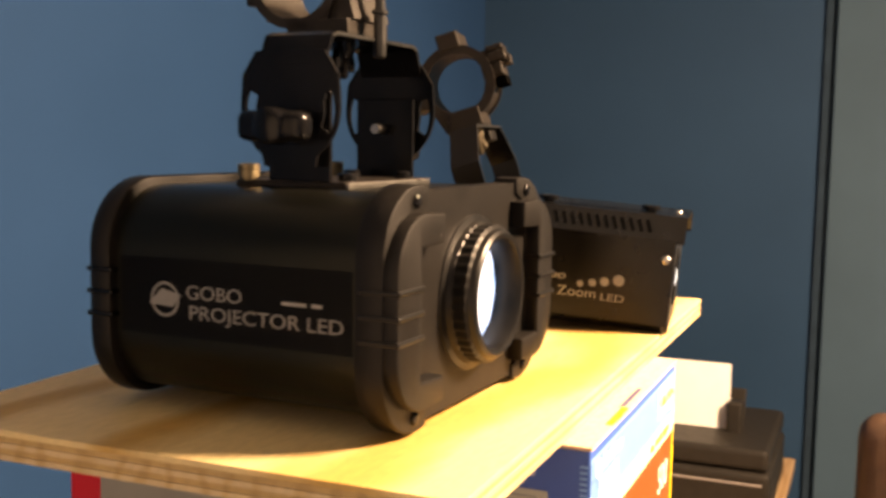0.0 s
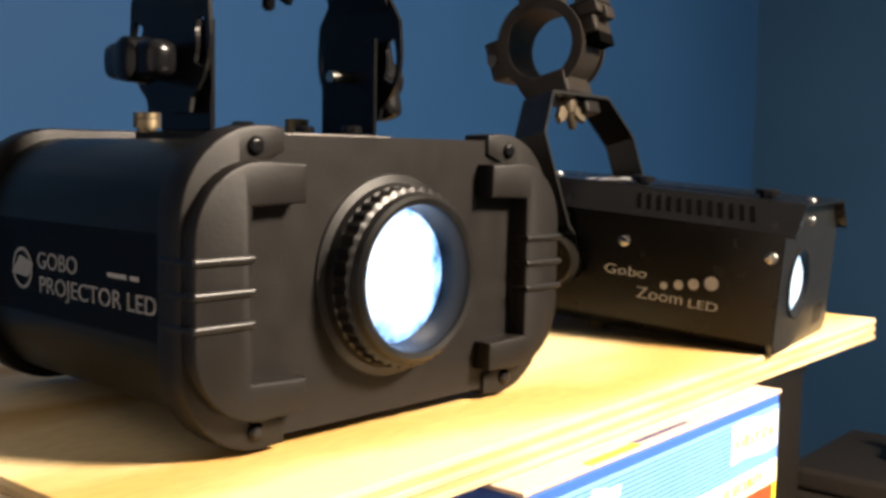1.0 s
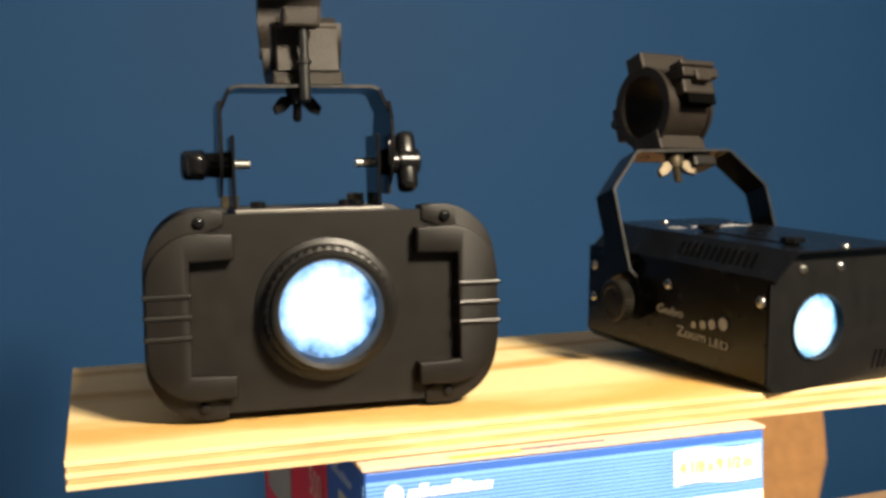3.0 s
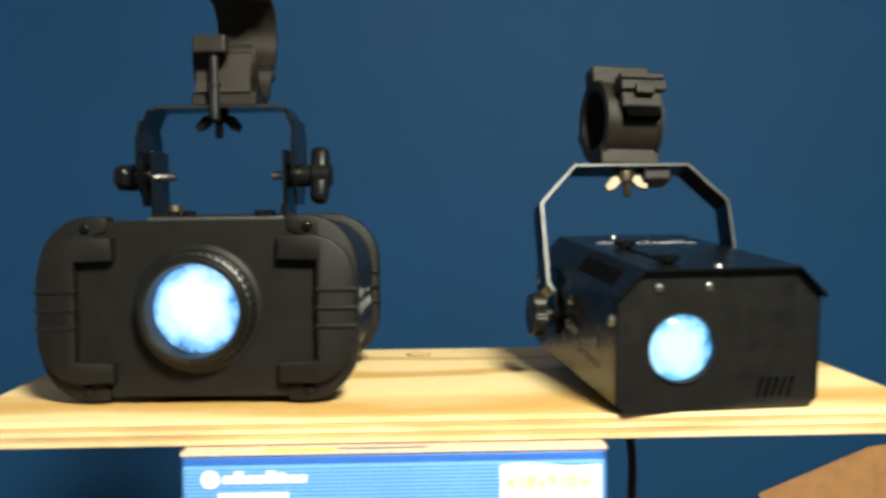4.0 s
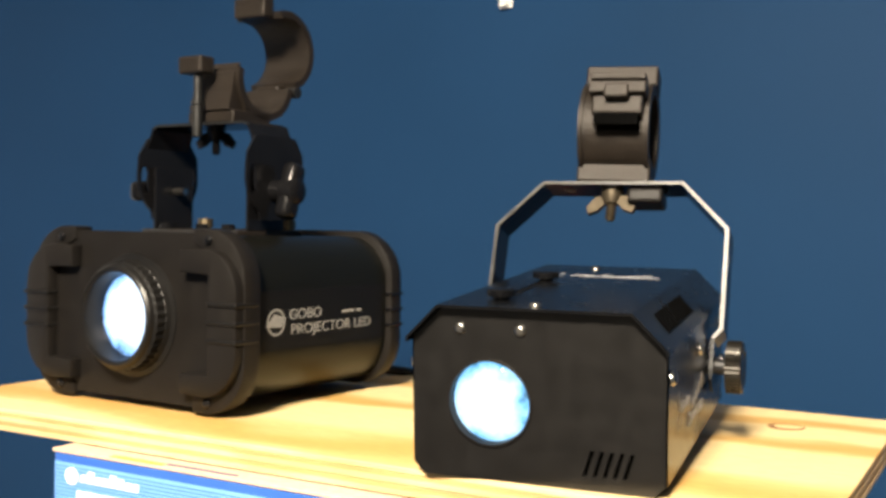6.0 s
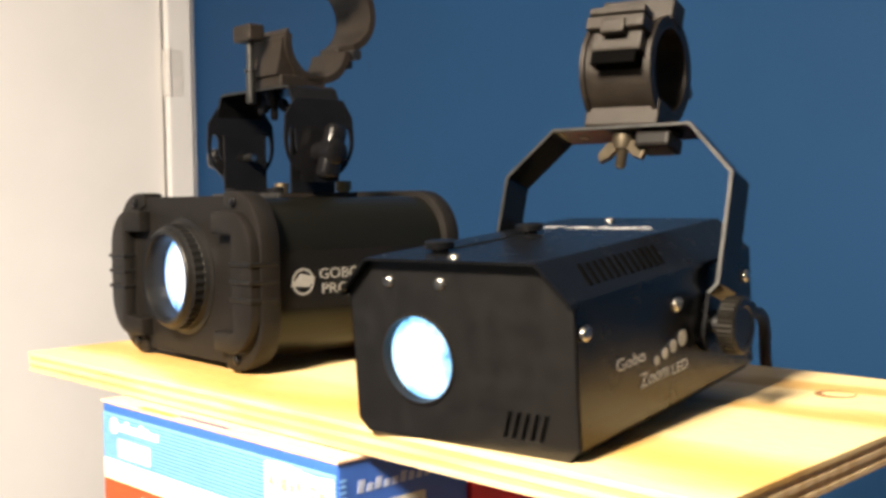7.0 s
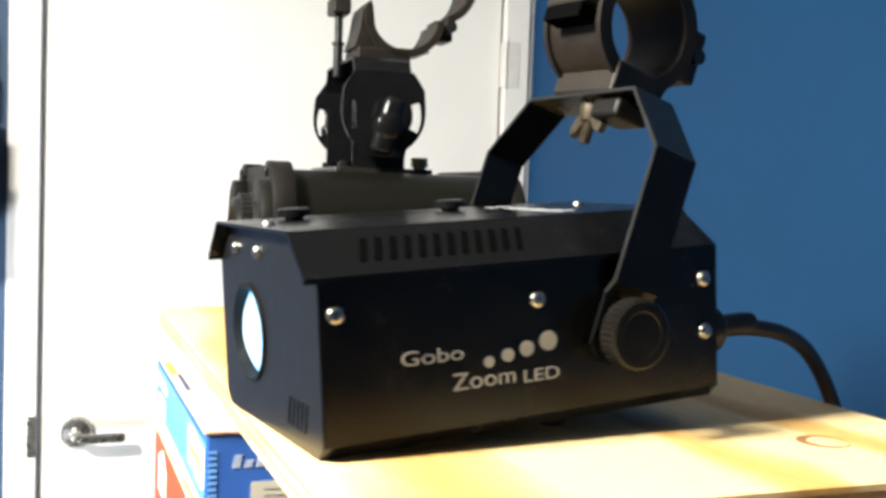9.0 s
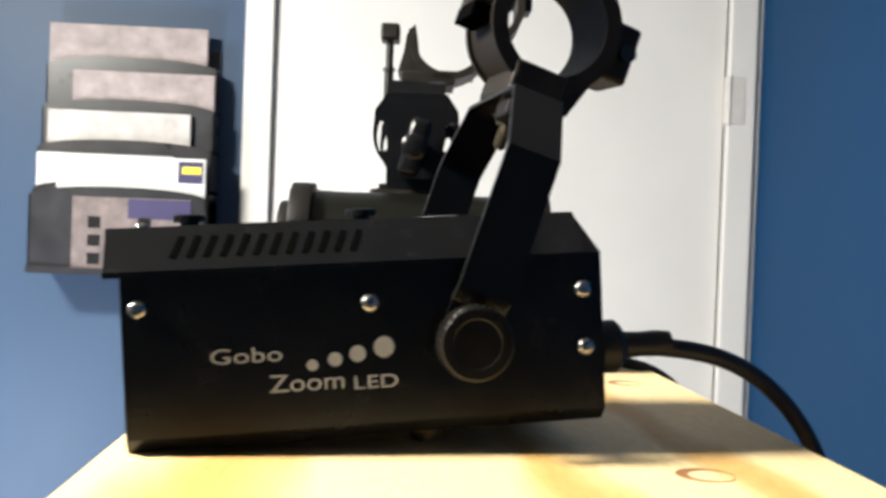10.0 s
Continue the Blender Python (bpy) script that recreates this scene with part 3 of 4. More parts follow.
def section(inset=0.0, low=-0.0008, top=HB):
    w = W - inset
    return [(-w, low + 0.006), (-w, HB - CH), (-w + CH, top), (w - CH, top), (w, HB - CH), (w, low + 0.006), (w - 0.006, low), (-w + 0.006, low)]


own = bmesh.new()
rows = []
for y, sec in ((0.0, section()), (LEN - 0.0065, section()), (LEN, section(top=HB - CH - 0.001))):
    rows.append([own.verts.new((u, y, v)) for u, v in sec])
for a, b in zip(rows, rows[1:]):
    for i in range(8):
        own.faces.new((a[i], a[(i + 1) % 8], b[(i + 1) % 8], b[i]))
own.faces.new(rows[-1])
part("housing", own, BLACK, zoom)
slots = []
for i in range(5):
    u = 0.0245 + 0.0050 * i
    slots.append([(u, 0.0065), (u + 0.0022, 0.0065), (u + 0.0062, 0.0195), (u + 0.0040, 0.0195)])
part("front_plate", plate([(u * 0.992, v) for u, v in section(0.0004, top=HB - 0.0006)], [circle(-0.0240, 0.0395, 0.0222), *slots], -0.0005, 0.0012), FRONT, zoom)
part("vent_backing", box_bm(0.020, 0.055, 0.0030, 0.0040, 0.004, 0.022), HOLE, zoom)
hood = strap([(-W - 0.0006, HB - CH - 0.002), (-W - 0.0006, HB - CH), (-W + CH, HB + 0.0006), (W - CH, HB + 0.0006), (W + 0.0006, HB - CH), (W + 0.0006, HB - CH - 0.002)], -0.0065, LEN - 0.0068, 0.0014)
part("cover", hood, BLACK, zoom)
bz = smooth(part("lens_bezel", turned([(0.0012, 0.0222), (-0.0016, 0.0228), (-0.0018, 0.0215), (0.006, 0.0210), (0.012, 0.0210), (0.012, 0.0222)], "y", (-0.0240, 0, 0.0395), 48, caps=False), BLACK_MATT, zoom), 40)
dome = [(0.0045, 0.0212)] + [(0.0045 - 0.0065 * (1 - (i / 8) ** 2), 0.0212 * i / 8) for i in range(7, 0, -1)] + [(-0.0020, 0)]
smooth(part("lens", turned(dome, "y", (0, 0, 0), 48), LENS_Z, zoom, "glowing pale blue lens", pose(-0.0240, 0, 0.0395)), 60)
for x in (-0.0396, -0.0074):
    screw(zoom, x, -0.0005, 0.0775, "y", -1)
for x, y in ((-0.0005, 0.003), (-0.012, 0.176)):
    screw(zoom, x, y, HB + 0.0012, "z", 1)
for s in (-1, 1):
    for y, z in ((0.006, 0.0572), (0.0985, 0.0552), (0.1905, 0.0566), (0.191, 0.0318)):
        screw(zoom, s * (W + 0.0005), y, z, "x", s, 0.0038)
    # slanted vent slots in the chamfer, near-black pieces for the shade inside
    for i in range(12):
        y = 0.022 + 0.0066 * i
        mid = Vector((s * (W - CH / 2), y, HB - CH / 2))
        own = box_bm(-0.0062, 0.0062, -0.0013, 0.0013, -0.0003, 0.00035)
        part("vent_slot", own, HOLE, zoom, "", Matrix.Translation(mid + Vector((s * 0.0009, 0, 0.0009))) @ pose(0, 0, 0, 0, s * 45, 0) @ pose(0, 0, 0, 0, 0, s * -18))
    # lettering and growing dots on both flanks
    fx = s * (W + 0.0006)

    def flank(y):
        return y if s > 0 else 0.1435 - y
    to = "+x" if s > 0 else "-x"
    letters("Gobo", 0.0062, PRINT, zoom, facing(fx, flank(0.0335), 0.0336, to), width=0.0285)
    letters("Zoom", 0.0074, PRINT, zoom, facing(fx, flank(0.0565), 0.0208, to), width=0.0302)
    letters("LED", 0.0056, PRINT, zoom, facing(fx, flank(0.0910), 0.0200, to), width=0.0180)
    for y, z, r in ((0.0740, 0.0310, 0.0024), (0.0834, 0.0328, 0.0029), (0.0927, 0.0346, 0.0034), (0.1037, 0.0368, 0.0043)):
        part("dot", turned([(0, r), (s * 0.0003, r)], "x", (fx, flank(y), z), 24), PRINT, zoom)
    # rear feet
    smooth(part("foot", turned([(-0.0092, 0.006), (-0.0075, 0.007), (0.0015, 0.007)], "z", (s * 0.036, 0.125, 0), 20), BRASS, zoom, "small brass foot"), 40)
# thumb screws and travel slot on the lid
part("travel_slot", box_bm(-0.0275, -0.0245, 0.030, 0.100, HB + 0.0010, HB + 0.0016), HOLE, zoom)
part("slot_lip", box_bm(-0.0243, -0.0236, 0.034, 0.098, HB + 0.0010, HB + 0.0018), EDGE, zoom)
for y in (0.024, 0.107):
    prof = [(HB + 0.001, 0.0045), (HB + 0.003, 0.0045), (HB + 0.003, 0.0078), (HB + 0.0062, 0.0078), (HB + 0.0068, 0.0070), (HB + 0.0068, 0)]
    smooth(part("thumb_screw", turned(prof, "z", (-0.0255, y, 0), 24), BLACK, zoom, "dark knurled thumb screw"), 40)
# maker's print on the lid: unreadable slanted strokes over a long underline
rng = random.Random(5)
x = -0.034
for i in range(15):
    if i not in (3, 7):
        tall = rng.uniform(0.004, 0.009) * (0.6 if i < 4 else 1)
        stroke = box_bm(-0.0011, 0.0011, -tall / 2, tall / 2, 0, 0.0003)
        bmesh.ops.transform(stroke, matrix=pose(0, 0, 0, 0, 0, rng.uniform(-48, -18)), verts=stroke.verts)
        part("print_bar", stroke, PRINT, zoom, "", pose(x, 0.139 + rng.uniform(-0.003, 0.004), HB + 0.0012))
    x += 0.0046
for x0, x1, y in ((-0.036, -0.024, 0.1335), (-0.012, 0.018, 0.1330), (0.008, 0.038, 0.1318)):
    part("print_bar", box_bm(x0, x1, y, y + 0.0013, HB + 0.0012, HB + 0.0015), PRINT, zoom)
# lead gland
gland = smooth(part("cable_gland", turned([(0.198, 0.0090), (0.2005, 0.0090), (0.2015, 0.0118), (0.2095, 0.0118), (0.2115, 0.0100), (0.214, 0.0062), (0.222, 0.0056), (0.228, 0.0060), (0.236, 0.0052)], "y", (0.050, 0, 0.0290), 24), RUBBER, zoom, "black cable gland"), 40)
# yoke
UP = pose(0, 0, 0, -ZPITCH, 0, 0)
YOKE = UP @ pose(0, 0.1365, 0.050, -17.6, 0, 0)
path = [(-0.0690, -0.012), (-0.0690, 0.012), (-0.0738, 0.018), (-0.0738, 0.0803), (-0.0450, 0.1100), (0.0450, 0.1100), (0.0738, 0.0803), (0.0738, 0.018), (0.0690, 0.012), (0.0690, -0.012)]
yoke = part("yoke", strap(path, -0.0125, 0.0110, 0.0022), BLACK_GLOSS, zoom, "bent black steel hanging yoke", YOKE)
# slightly paler metal strip along the yoke's front edge
part("yoke_edge", strap(path[1:-1], -0.0129, -0.0124, 0.0018), EDGE, yoke)
for s in (-1, 1):
    smooth(part("yoke_foot", turned([(s * 0.0679, 0.0118), (s * 0.0701, 0.0118)], "x", (0, -0.0008, -0.006), 24), BLACK_GLOSS, yoke), 40)
    smooth(part("pivot", turned([(s * 0.066, 0.005), (s * 0.077, 0.005)], "x", (0, 0, -0.002), 16), RUBBER, yoke), 40)
    n = 72
    prof = [(0.0765, 0.0125), (0.0772, 0.0152), (0.0856, 0.0152), (0.0866, 0.0142), (0.0866, 0.0105), (0.0861, 0.0098), (0.0861, 0)]
    knob = turned([(s * a, r) for a, r in prof], "x", (0, 0, -0.002), n)
    for v in knob.verts:
        if 0.075 < abs(v.co.x) < 0.0865 and math.hypot(v.co.y, v.co.z + 0.002) > 0.0145:
            w = math.atan2(v.co.z + 0.002, v.co.y)
            k = 1 + 0.035 * (round(w / (2 * math.pi / n)) % 2)
            v.co.y, v.co.z = v.co.y * k, (v.co.z + 0.002) * k - 0.002
    part("tilt_knob", knob, KNURL, yoke, "black knurled tilt knob")
    part("plate_hole", turned([(0.1086, 0.0035), (0.1089, 0.0035)], "z", (s * 0.030, 0, 0), 16), EDGE, yoke)
clamp_closed(zoom, YOKE @ pose(0, 0.001, 0.1112, 0, 0, 4), -0.001)
wing_nut(zoom, YOKE @ pose(-0.002, 0, 0.1088, 0, 0, -8), BRASS_DARK)
part("safety_tab", box_bm(0.010, 0.032, -0.010, 0.0105, 0.0985, 0.1080, 0.002), BLACK_MATT, yoke)

# mains lead of the small projector
lead = new("mains_lead", tube([(0.7035, 0.592, 1.3555), (0.7010, 0.610, 1.3545), (0.694, 0.632, 1.3495), (0.682, 0.657, 1.334), (0.668, 0.682, 1.309), (0.670, 0.696, 1.27), (0.702, 0.696, 1.22), (0.695, 0.696, 1.15), (0.690, 0.72, 0.9), (0.70, 0.76, 0.5), (0.72, 0.80, 0.004)], 0.0042))
lead.data.materials.append(RUBBER)
tagged(lead, "black rubber mains lead hanging behind the shelf", "cable")

# ---- the large projector ----
gobo = thing("large_projector", pose(0.3504, 0.4118, TOP, 0, 0, -3.04), "large black light projector with moulded bumpers and a glowing lens", "projector", "projectors on the shelf")
GW, G0, G1 = 0.1000, 0.0075, 0.1205
smooth(part("shell", plate(rounded(-GW, GW, G0, G1, 0.036, 10), [], 0.008, 0.168), SHELL, gobo, "satin black extruded shell"), 30)
smooth(part("front_cap", plate(rounded(-0.1035, 0.1035, 0.0055, 0.1225, 0.036, 10), [circle(0, 0.064, 0.034)], 0.000, 0.012), BLACK_MATT, gobo), 30)
smooth(part("rear_cap", plate(rounded(-0.1055, 0.1055, 0.0035, 0.1250, 0.038, 10), [], 0.164, 0.178, "y", 0.002), BLACK_MATT, gobo), 30)
part("rear_grille", plate(rounded(-0.085, 0.085, 0.02, 0.108, 0.02, 6), [], 0.178, 0.180), HOLE, gobo)
for s in (-1, 1):
    R = 0.036
    tab = [(s * 0.0595, 0.1250), (s * 0.0675, 0.1258)] + [(s * (0.1062 - R + u), 0.1258 - R + v) for u, v in arc(0, 0, R, 90, 0, 10)][1:] \
        + [(s * (0.1062 - R + u), 0.0020 + R + v) for u, v in arc(0, 0, R, 0, -90, 10)] + [(s * 0.0595, 0.0028), (s * 0.0595, 0.012), (s * 0.0797, 0.020), (s * 0.0797, 0.108), (s * 0.0595, 0.116)]
    smooth(part("end_cheek", plate(tab, [], -0.0020, 0.0135, "y", 0.0012), BLACK_MATT, gobo), 30)
    r2 = 0.030
    cee = [(s * 0.0545, 0.1115)] + [(s * (0.1052 - r2 + u), 0.1125 - r2 + v) for u, v in arc(0, 0, r2, 90, 0, 10)] + [(s * (0.1052 - r2 + u), 0.0150 + r2 + v) for u, v in arc(0, 0, r2, 0, -90, 10)] \
        + [(s * 0.0545, 0.0160), (s * 0.0545, 0.0290), (s * 0.0800, 0.0300), (s * 0.0800, 0.0955), (s * 0.0545, 0.0965)]
    bumper = smooth(part("bumper", plate(cee, [], -0.0095, 0.0010, "y", 0.0016), BLACK_MATT, gobo, "moulded black plastic corner bumper"), 30)
    for z in (0.0765, 0.0645, 0.0525):
        part("rib", box_bm(min(s * 0.0795, s * 0.1066), max(s * 0.0795, s * 0.1066), -0.0109, 0.012, z - 0.0014, z + 0.0014, 0.0009), BARREL, bumper)
        part("rear_rib", box_bm(min(s * 0.100, s * 0.1066), max(s * 0.100, s * 0.1066), 0.162, 0.179, z - 0.0014, z + 0.0014, 0.0009), BLACK_GLOSS, gobo)
    for z in (0.1180, 0.0098):
        screw(gobo, s * 0.0737, -0.0022, z, "y", -1, 0.0036, BLACK_GLOSS)
    # dark label band with lettering
    fx = s * (GW + 0.0003)
    part("label_band", box_bm(min(fx, fx - s * 0.0002), max(fx, fx + s * 0.0002), 0.018, 0.160, 0.0435, 0.0845), STICKER, gobo, "matt dark label strip")
    fx += s * 0.0004
    to = "+x" if s > 0 else "-x"

    def flank2(y):
        return y if s > 0 else 0.1655 - y
    letters("GOBO", 0.0074, PRINT_DULL, gobo, facing(fx, flank2(0.0490), 0.0640, to), width=0.0345)
    letters("PROJECTOR LED", 0.0074, PRINT_DULL, gobo, facing(fx, flank2(0.0510), 0.0535, to), width=0.0920)
    for y0, y1 in ((0.108, 0.122), (0.125, 0.131)):
        part("print_bar", box_bm(min(fx, fx + s * 0.0002), max(fx, fx + s * 0.0002), *sorted((flank2(y0), flank2(y1))), 0.0655, 0.0672), PRINT_DIM, gobo)
    part("mark", plate(circle(flank2(0.0350), 0.0628, 0.0092, 32), [circle(flank2(0.0350), 0.0628, 0.0078, 32)], fx, fx + s * 0.0002, "x"), PRINT_DULL, gobo)
    part("mark", plate([(flank2(0.0245), 0.0600), (flank2(0.0330), 0.0685), (flank2(0.0455), 0.0655), (flank2(0.0400), 0.0590)], [], fx, fx + s * 0.0002, "x"), PRINT_DULL, gobo)
# lens barrel
n = 168
prof = [(0.002, 0.0440), (-0.0010, 0.0430), (-0.0020, 0.0395), (-0.0050, 0.0385), (-0.0055, 0.0375), (-0.0125, 0.0375), (-0.0135, 0.0360), (-0.0165, 0.0350), (-0.0178, 0.0335), (-0.0172, 0.0312), (-0.0150, 0.0302), (0.0000, 0.0292), (0.010, 0.0292), (0.010, 0.0440)]
barrel = turned(prof, "y", (0, 0, 0.0640), n, caps=False)
for v in barrel.verts:
    if -0.013 < v.co.y < -0.0052 and math.hypot(v.co.x, v.co.z - 0.064) > 0.036:
        k = 1.022 if (round(math.atan2(v.co.z - 0.064, v.co.x) / (2 * math.pi / n)) // 2) % 2 else 1.0
        v.co.x, v.co.z = v.co.x * k, (v.co.z - 0.064) * k + 0.064
smooth(part("lens_barrel", barrel, BARREL, gobo, "knurled black focus ring"), 30)
dome = [(-0.0015, 0.0294)] + [(-0.0015 - 0.0040 * (1 - (i / 10) ** 2), 0.0294 * i / 10) for i in range(9, 0, -1)] + [(-0.0055, 0)]
smooth(part("lens", turned(dome, "y", (0, 0, 0), 56), LENS_G, gobo, "glowing pale blue lens", pose(0, 0, 0.064)), 60)
# lower bracket on the roof
GZ = G1 + 0.0022
BRK = pose(0, -0.0030, 0)
part("base_plate", box_bm(-0.0490, 0.0485, 0.056, 0.126, G1, GZ + 0.0016, 0.0004), CAST, gobo, "", BRK)
# bright strip added as the gleam on the plate's front edge
part("edge_glint", box_bm(-0.0485, 0.0480, 0.0535, 0.0560, G1, GZ + 0.0012, 0.0006), DULL, gobo, "", BRK)
for x, y in ((-0.0470, 0.1190), (0.0410, 0.1180)):
    prof = [(GZ + 0.001, 0.0045), (GZ + 0.003, 0.0045), (GZ + 0.003, 0.0062), (GZ + 0.0070, 0.0062), (GZ + 0.0075, 0.0055), (GZ + 0.0075, 0.0062), (GZ + 0.0100, 0.0062), (GZ + 0.0105, 0)]
    smooth(part("thumb_screw", turned(prof, "z", (x, y, 0), 20), BRASS, gobo, "brass thumb screw", BRK), 30)
for x, y in ((-0.033, 0.064), (0.031, 0.064), (-0.030, 0.098), (0.030, 0.098)):
    smooth(part("cap_screw", turned([(GZ + 0.001, 0.0050), (GZ + 0.0052, 0.0050), (GZ + 0.0060, 0.0042), (GZ + 0.0060, 0)], "z", (x, y, 0), 18), BLACK_GLOSS, gobo, "", BRK), 30)


def slot_arc(u, v, r, a0, a1, w):
    return arc(u, v, r + w, a0, a1, 8) + arc(u, v, r - w, a1, a0, 8)


for s in (-1, 1):
    part("lower_arm", box_bm(min(s * 0.0465, s * 0.0488), max(s * 0.0465, s * 0.0488), 0.0650, 0.1045, GZ + 0.0015, 0.172, 0.0006), BLACK_GLOSS, gobo, "", BRK)
    cy, cz, r = 0.0860, 0.1640, 0.0312
    outline = [(cy - 0.0215, 0.1935), (cy - 0.0300, 0.1810), (cy - 0.0309, 0.1700)] + arc(cy, cz, r, 180, 236, 6) + [(cy - 0.016, 0.1320), (cy + 0.016, 0.1320)] + arc(cy, cz, r, -56, 0, 6) + [(cy + 0.0309, 0.1700), (cy + 0.0300, 0.1810), (cy + 0.0215, 0.1935)]
    holes = [slot_arc(cy, cz - 0.002, 0.0248, 158, 205, 0.0034), slot_arc(cy, cz - 0.002, 0.0248, -25, 22, 0.0034)]
    quad = part("quadrant", plate(outline, holes, s * 0.0545, s * 0.0565, "x"), BLACK_GLOSS, gobo, "slotted black steel quadrant plate", BRK)
    smooth(part("bolt_tip", turned([(s * 0.0355, 0), (s * 0.0355, 0.0030), (s * 0.0550, 0.0034)], "x", (0, 0.0855, 0.1535), 14), STEEL, gobo, "bright steel bolt tip", BRK), 40)
    smooth(part("spacer", turned([(s * 0.0485, 0.009), (s * 0.0545, 0.009)], "x", (0, 0.0855, 0.1535), 20), BLACK_GLOSS, gobo, "", BRK), 40)
    hub = smooth(part("wing_knob", turned([(s * 0.0565, 0.0085), (s * 0.0640, 0.0080), (s * 0.0660, 0.0100), (s * 0.0780, 0.0095), (s * 0.0800, 0.0070), (s * 0.0800, 0)], "x", (0, 0, 0), 20), BLACK_GLOSS, gobo, "black plastic wing knob", BRK @ pose(0, 0.0855, 0.1535, 0 if s < 0 else 75, 0, 0)), 40)
    smooth(part("wing", box_bm(min(s * 0.0640, s * 0.0775), max(s * 0.0640, s * 0.0775), -0.0210, 0.0210, -0.0080, 0.0080, 0.005, 3), BLACK_GLOSS, hub), 40)
top_path = [(-0.0555, 0.168), (-0.0555, 0.186), (-0.0490, 0.2010), (-0.0440, 0.2030), (0.0440, 0.2030), (0.0490, 0.2010), (0.0555, 0.186), (0.0555, 0.168)]
ty = part("upper_yoke", strap(top_path, 0.0640, 0.1060, 0.0022), BLACK_GLOSS, gobo, "bent black steel upper yoke", BRK)
part("yoke_edge", strap(top_path[2:-2], 0.0636, 0.0641, 0.0018), EDGE, ty)
wing_nut(gobo, BRK @ pose(-0.003, 0.085, 0.2019, 0, 0, 12), BLACK_GLOSS)
# opened half-coupler on the upper yoke
cx = 0.0035
oc = part("open_clamp", box_bm(cx - 0.0233, cx + 0.0233, 0.0720, 0.1130, 0.2042, 0.2140, 0.0015), CAST, gobo, "black cast pipe clamp standing open", BRK)
CY, CZ, RI, RO = 0.1080, 0.2395, 0.0255, 0.0310
half = arc(CY, CZ, RO, 168, 352, 22) + arc(CY, CZ, RI, 352, 168, 22)
smooth(part("lower_jaw", plate(half, [], cx - 0.0233, cx + 0.0233, "x"), CAST, oc), 30)
part("jaw_foot", plate([(CY - 0.022, 0.2135), (CY - 0.0275, 0.2275), (CY - 0.018, 0.2150), (CY + 0.016, 0.2150), (CY + 0.020, 0.2135)], [], cx - 0.0225, cx + 0.0225, "x"), CAST, oc)
UY, UZ = 0.1330, 0.2660
half = arc(UY, UZ, RO, -72, 108, 24) + arc(UY, UZ, RI, 108, -72, 24)
smooth(part("upper_jaw", plate(half, [], cx - 0.0233, cx + 0.0233, "x"), CAST, oc), 30)
part("hinge_lug", box_bm(cx - 0.012, cx + 0.012, 0.1340, 0.1490, 0.2240, 0.2400, 0.002), CAST, oc)
smooth(part("hinge_pin", turned([(cx - 0.024, 0.0045), (cx + 0.024, 0.0045)], "x", (0, 0.1440, 0.2340), 14), EDGE, oc), 40)
part("upper_lug", box_bm(cx - 0.013, cx + 0.013, 0.1590, 0.1700, 0.2640, 0.2820, 0.002), CAST, oc)
part("tip_lug", box_bm(cx - 0.016, cx + 0.016, 0.1120, 0.1240, 0.2900, 0.3060, 0.002), CAST, oc)
part("front_lug", plate([(0.0760, 0.2420), (0.0820, 0.2500), (0.0840, 0.2400), (0.0860, 0.2250), (0.0920, 0.2140), (0.0700, 0.2140), (0.0740, 0.2280)], [], cx - 0.0200, cx + 0.0200, "x"), CAST, oc)
bolt = smooth(part("swing_bolt", turned([(0.1930, 0.0024), (0.1940, 0.0036), (0.2170, 0.0036), (0.2175, 0.0048), (0.2195, 0.0048), (0.2195, 0.0030), (0.2440, 0.0030)], "z", (cx - 0.004, 0.0625, 0), 14), EDGE, oc, "steel swing bolt"), 40)
part("bolt_block", box_bm(cx - 0.018, cx + 0.006, 0.0555, 0.0700, 0.2400, 0.2530, 0.002), CAST, bolt)
# lead of the large projector
lead2 = new("mains_lead", tube([(0.352, 0.585, 1.345), (0.365, 0.61, 1.34), (0.40, 0.625, 1.318), (0.425, 0.650, 1.3145), (0.43, 0.675, 1.31), (0.43, 0.71, 1.27), (0.43, 0.76, 1.0), (0.45, 0.80, 0.4), (0.46, 0.82, 0.004)], 0.0040))
lead2.data.materials.append(RUBBER)
tagged(lead2, "black rubber mains lead behind the large projector", "cable")

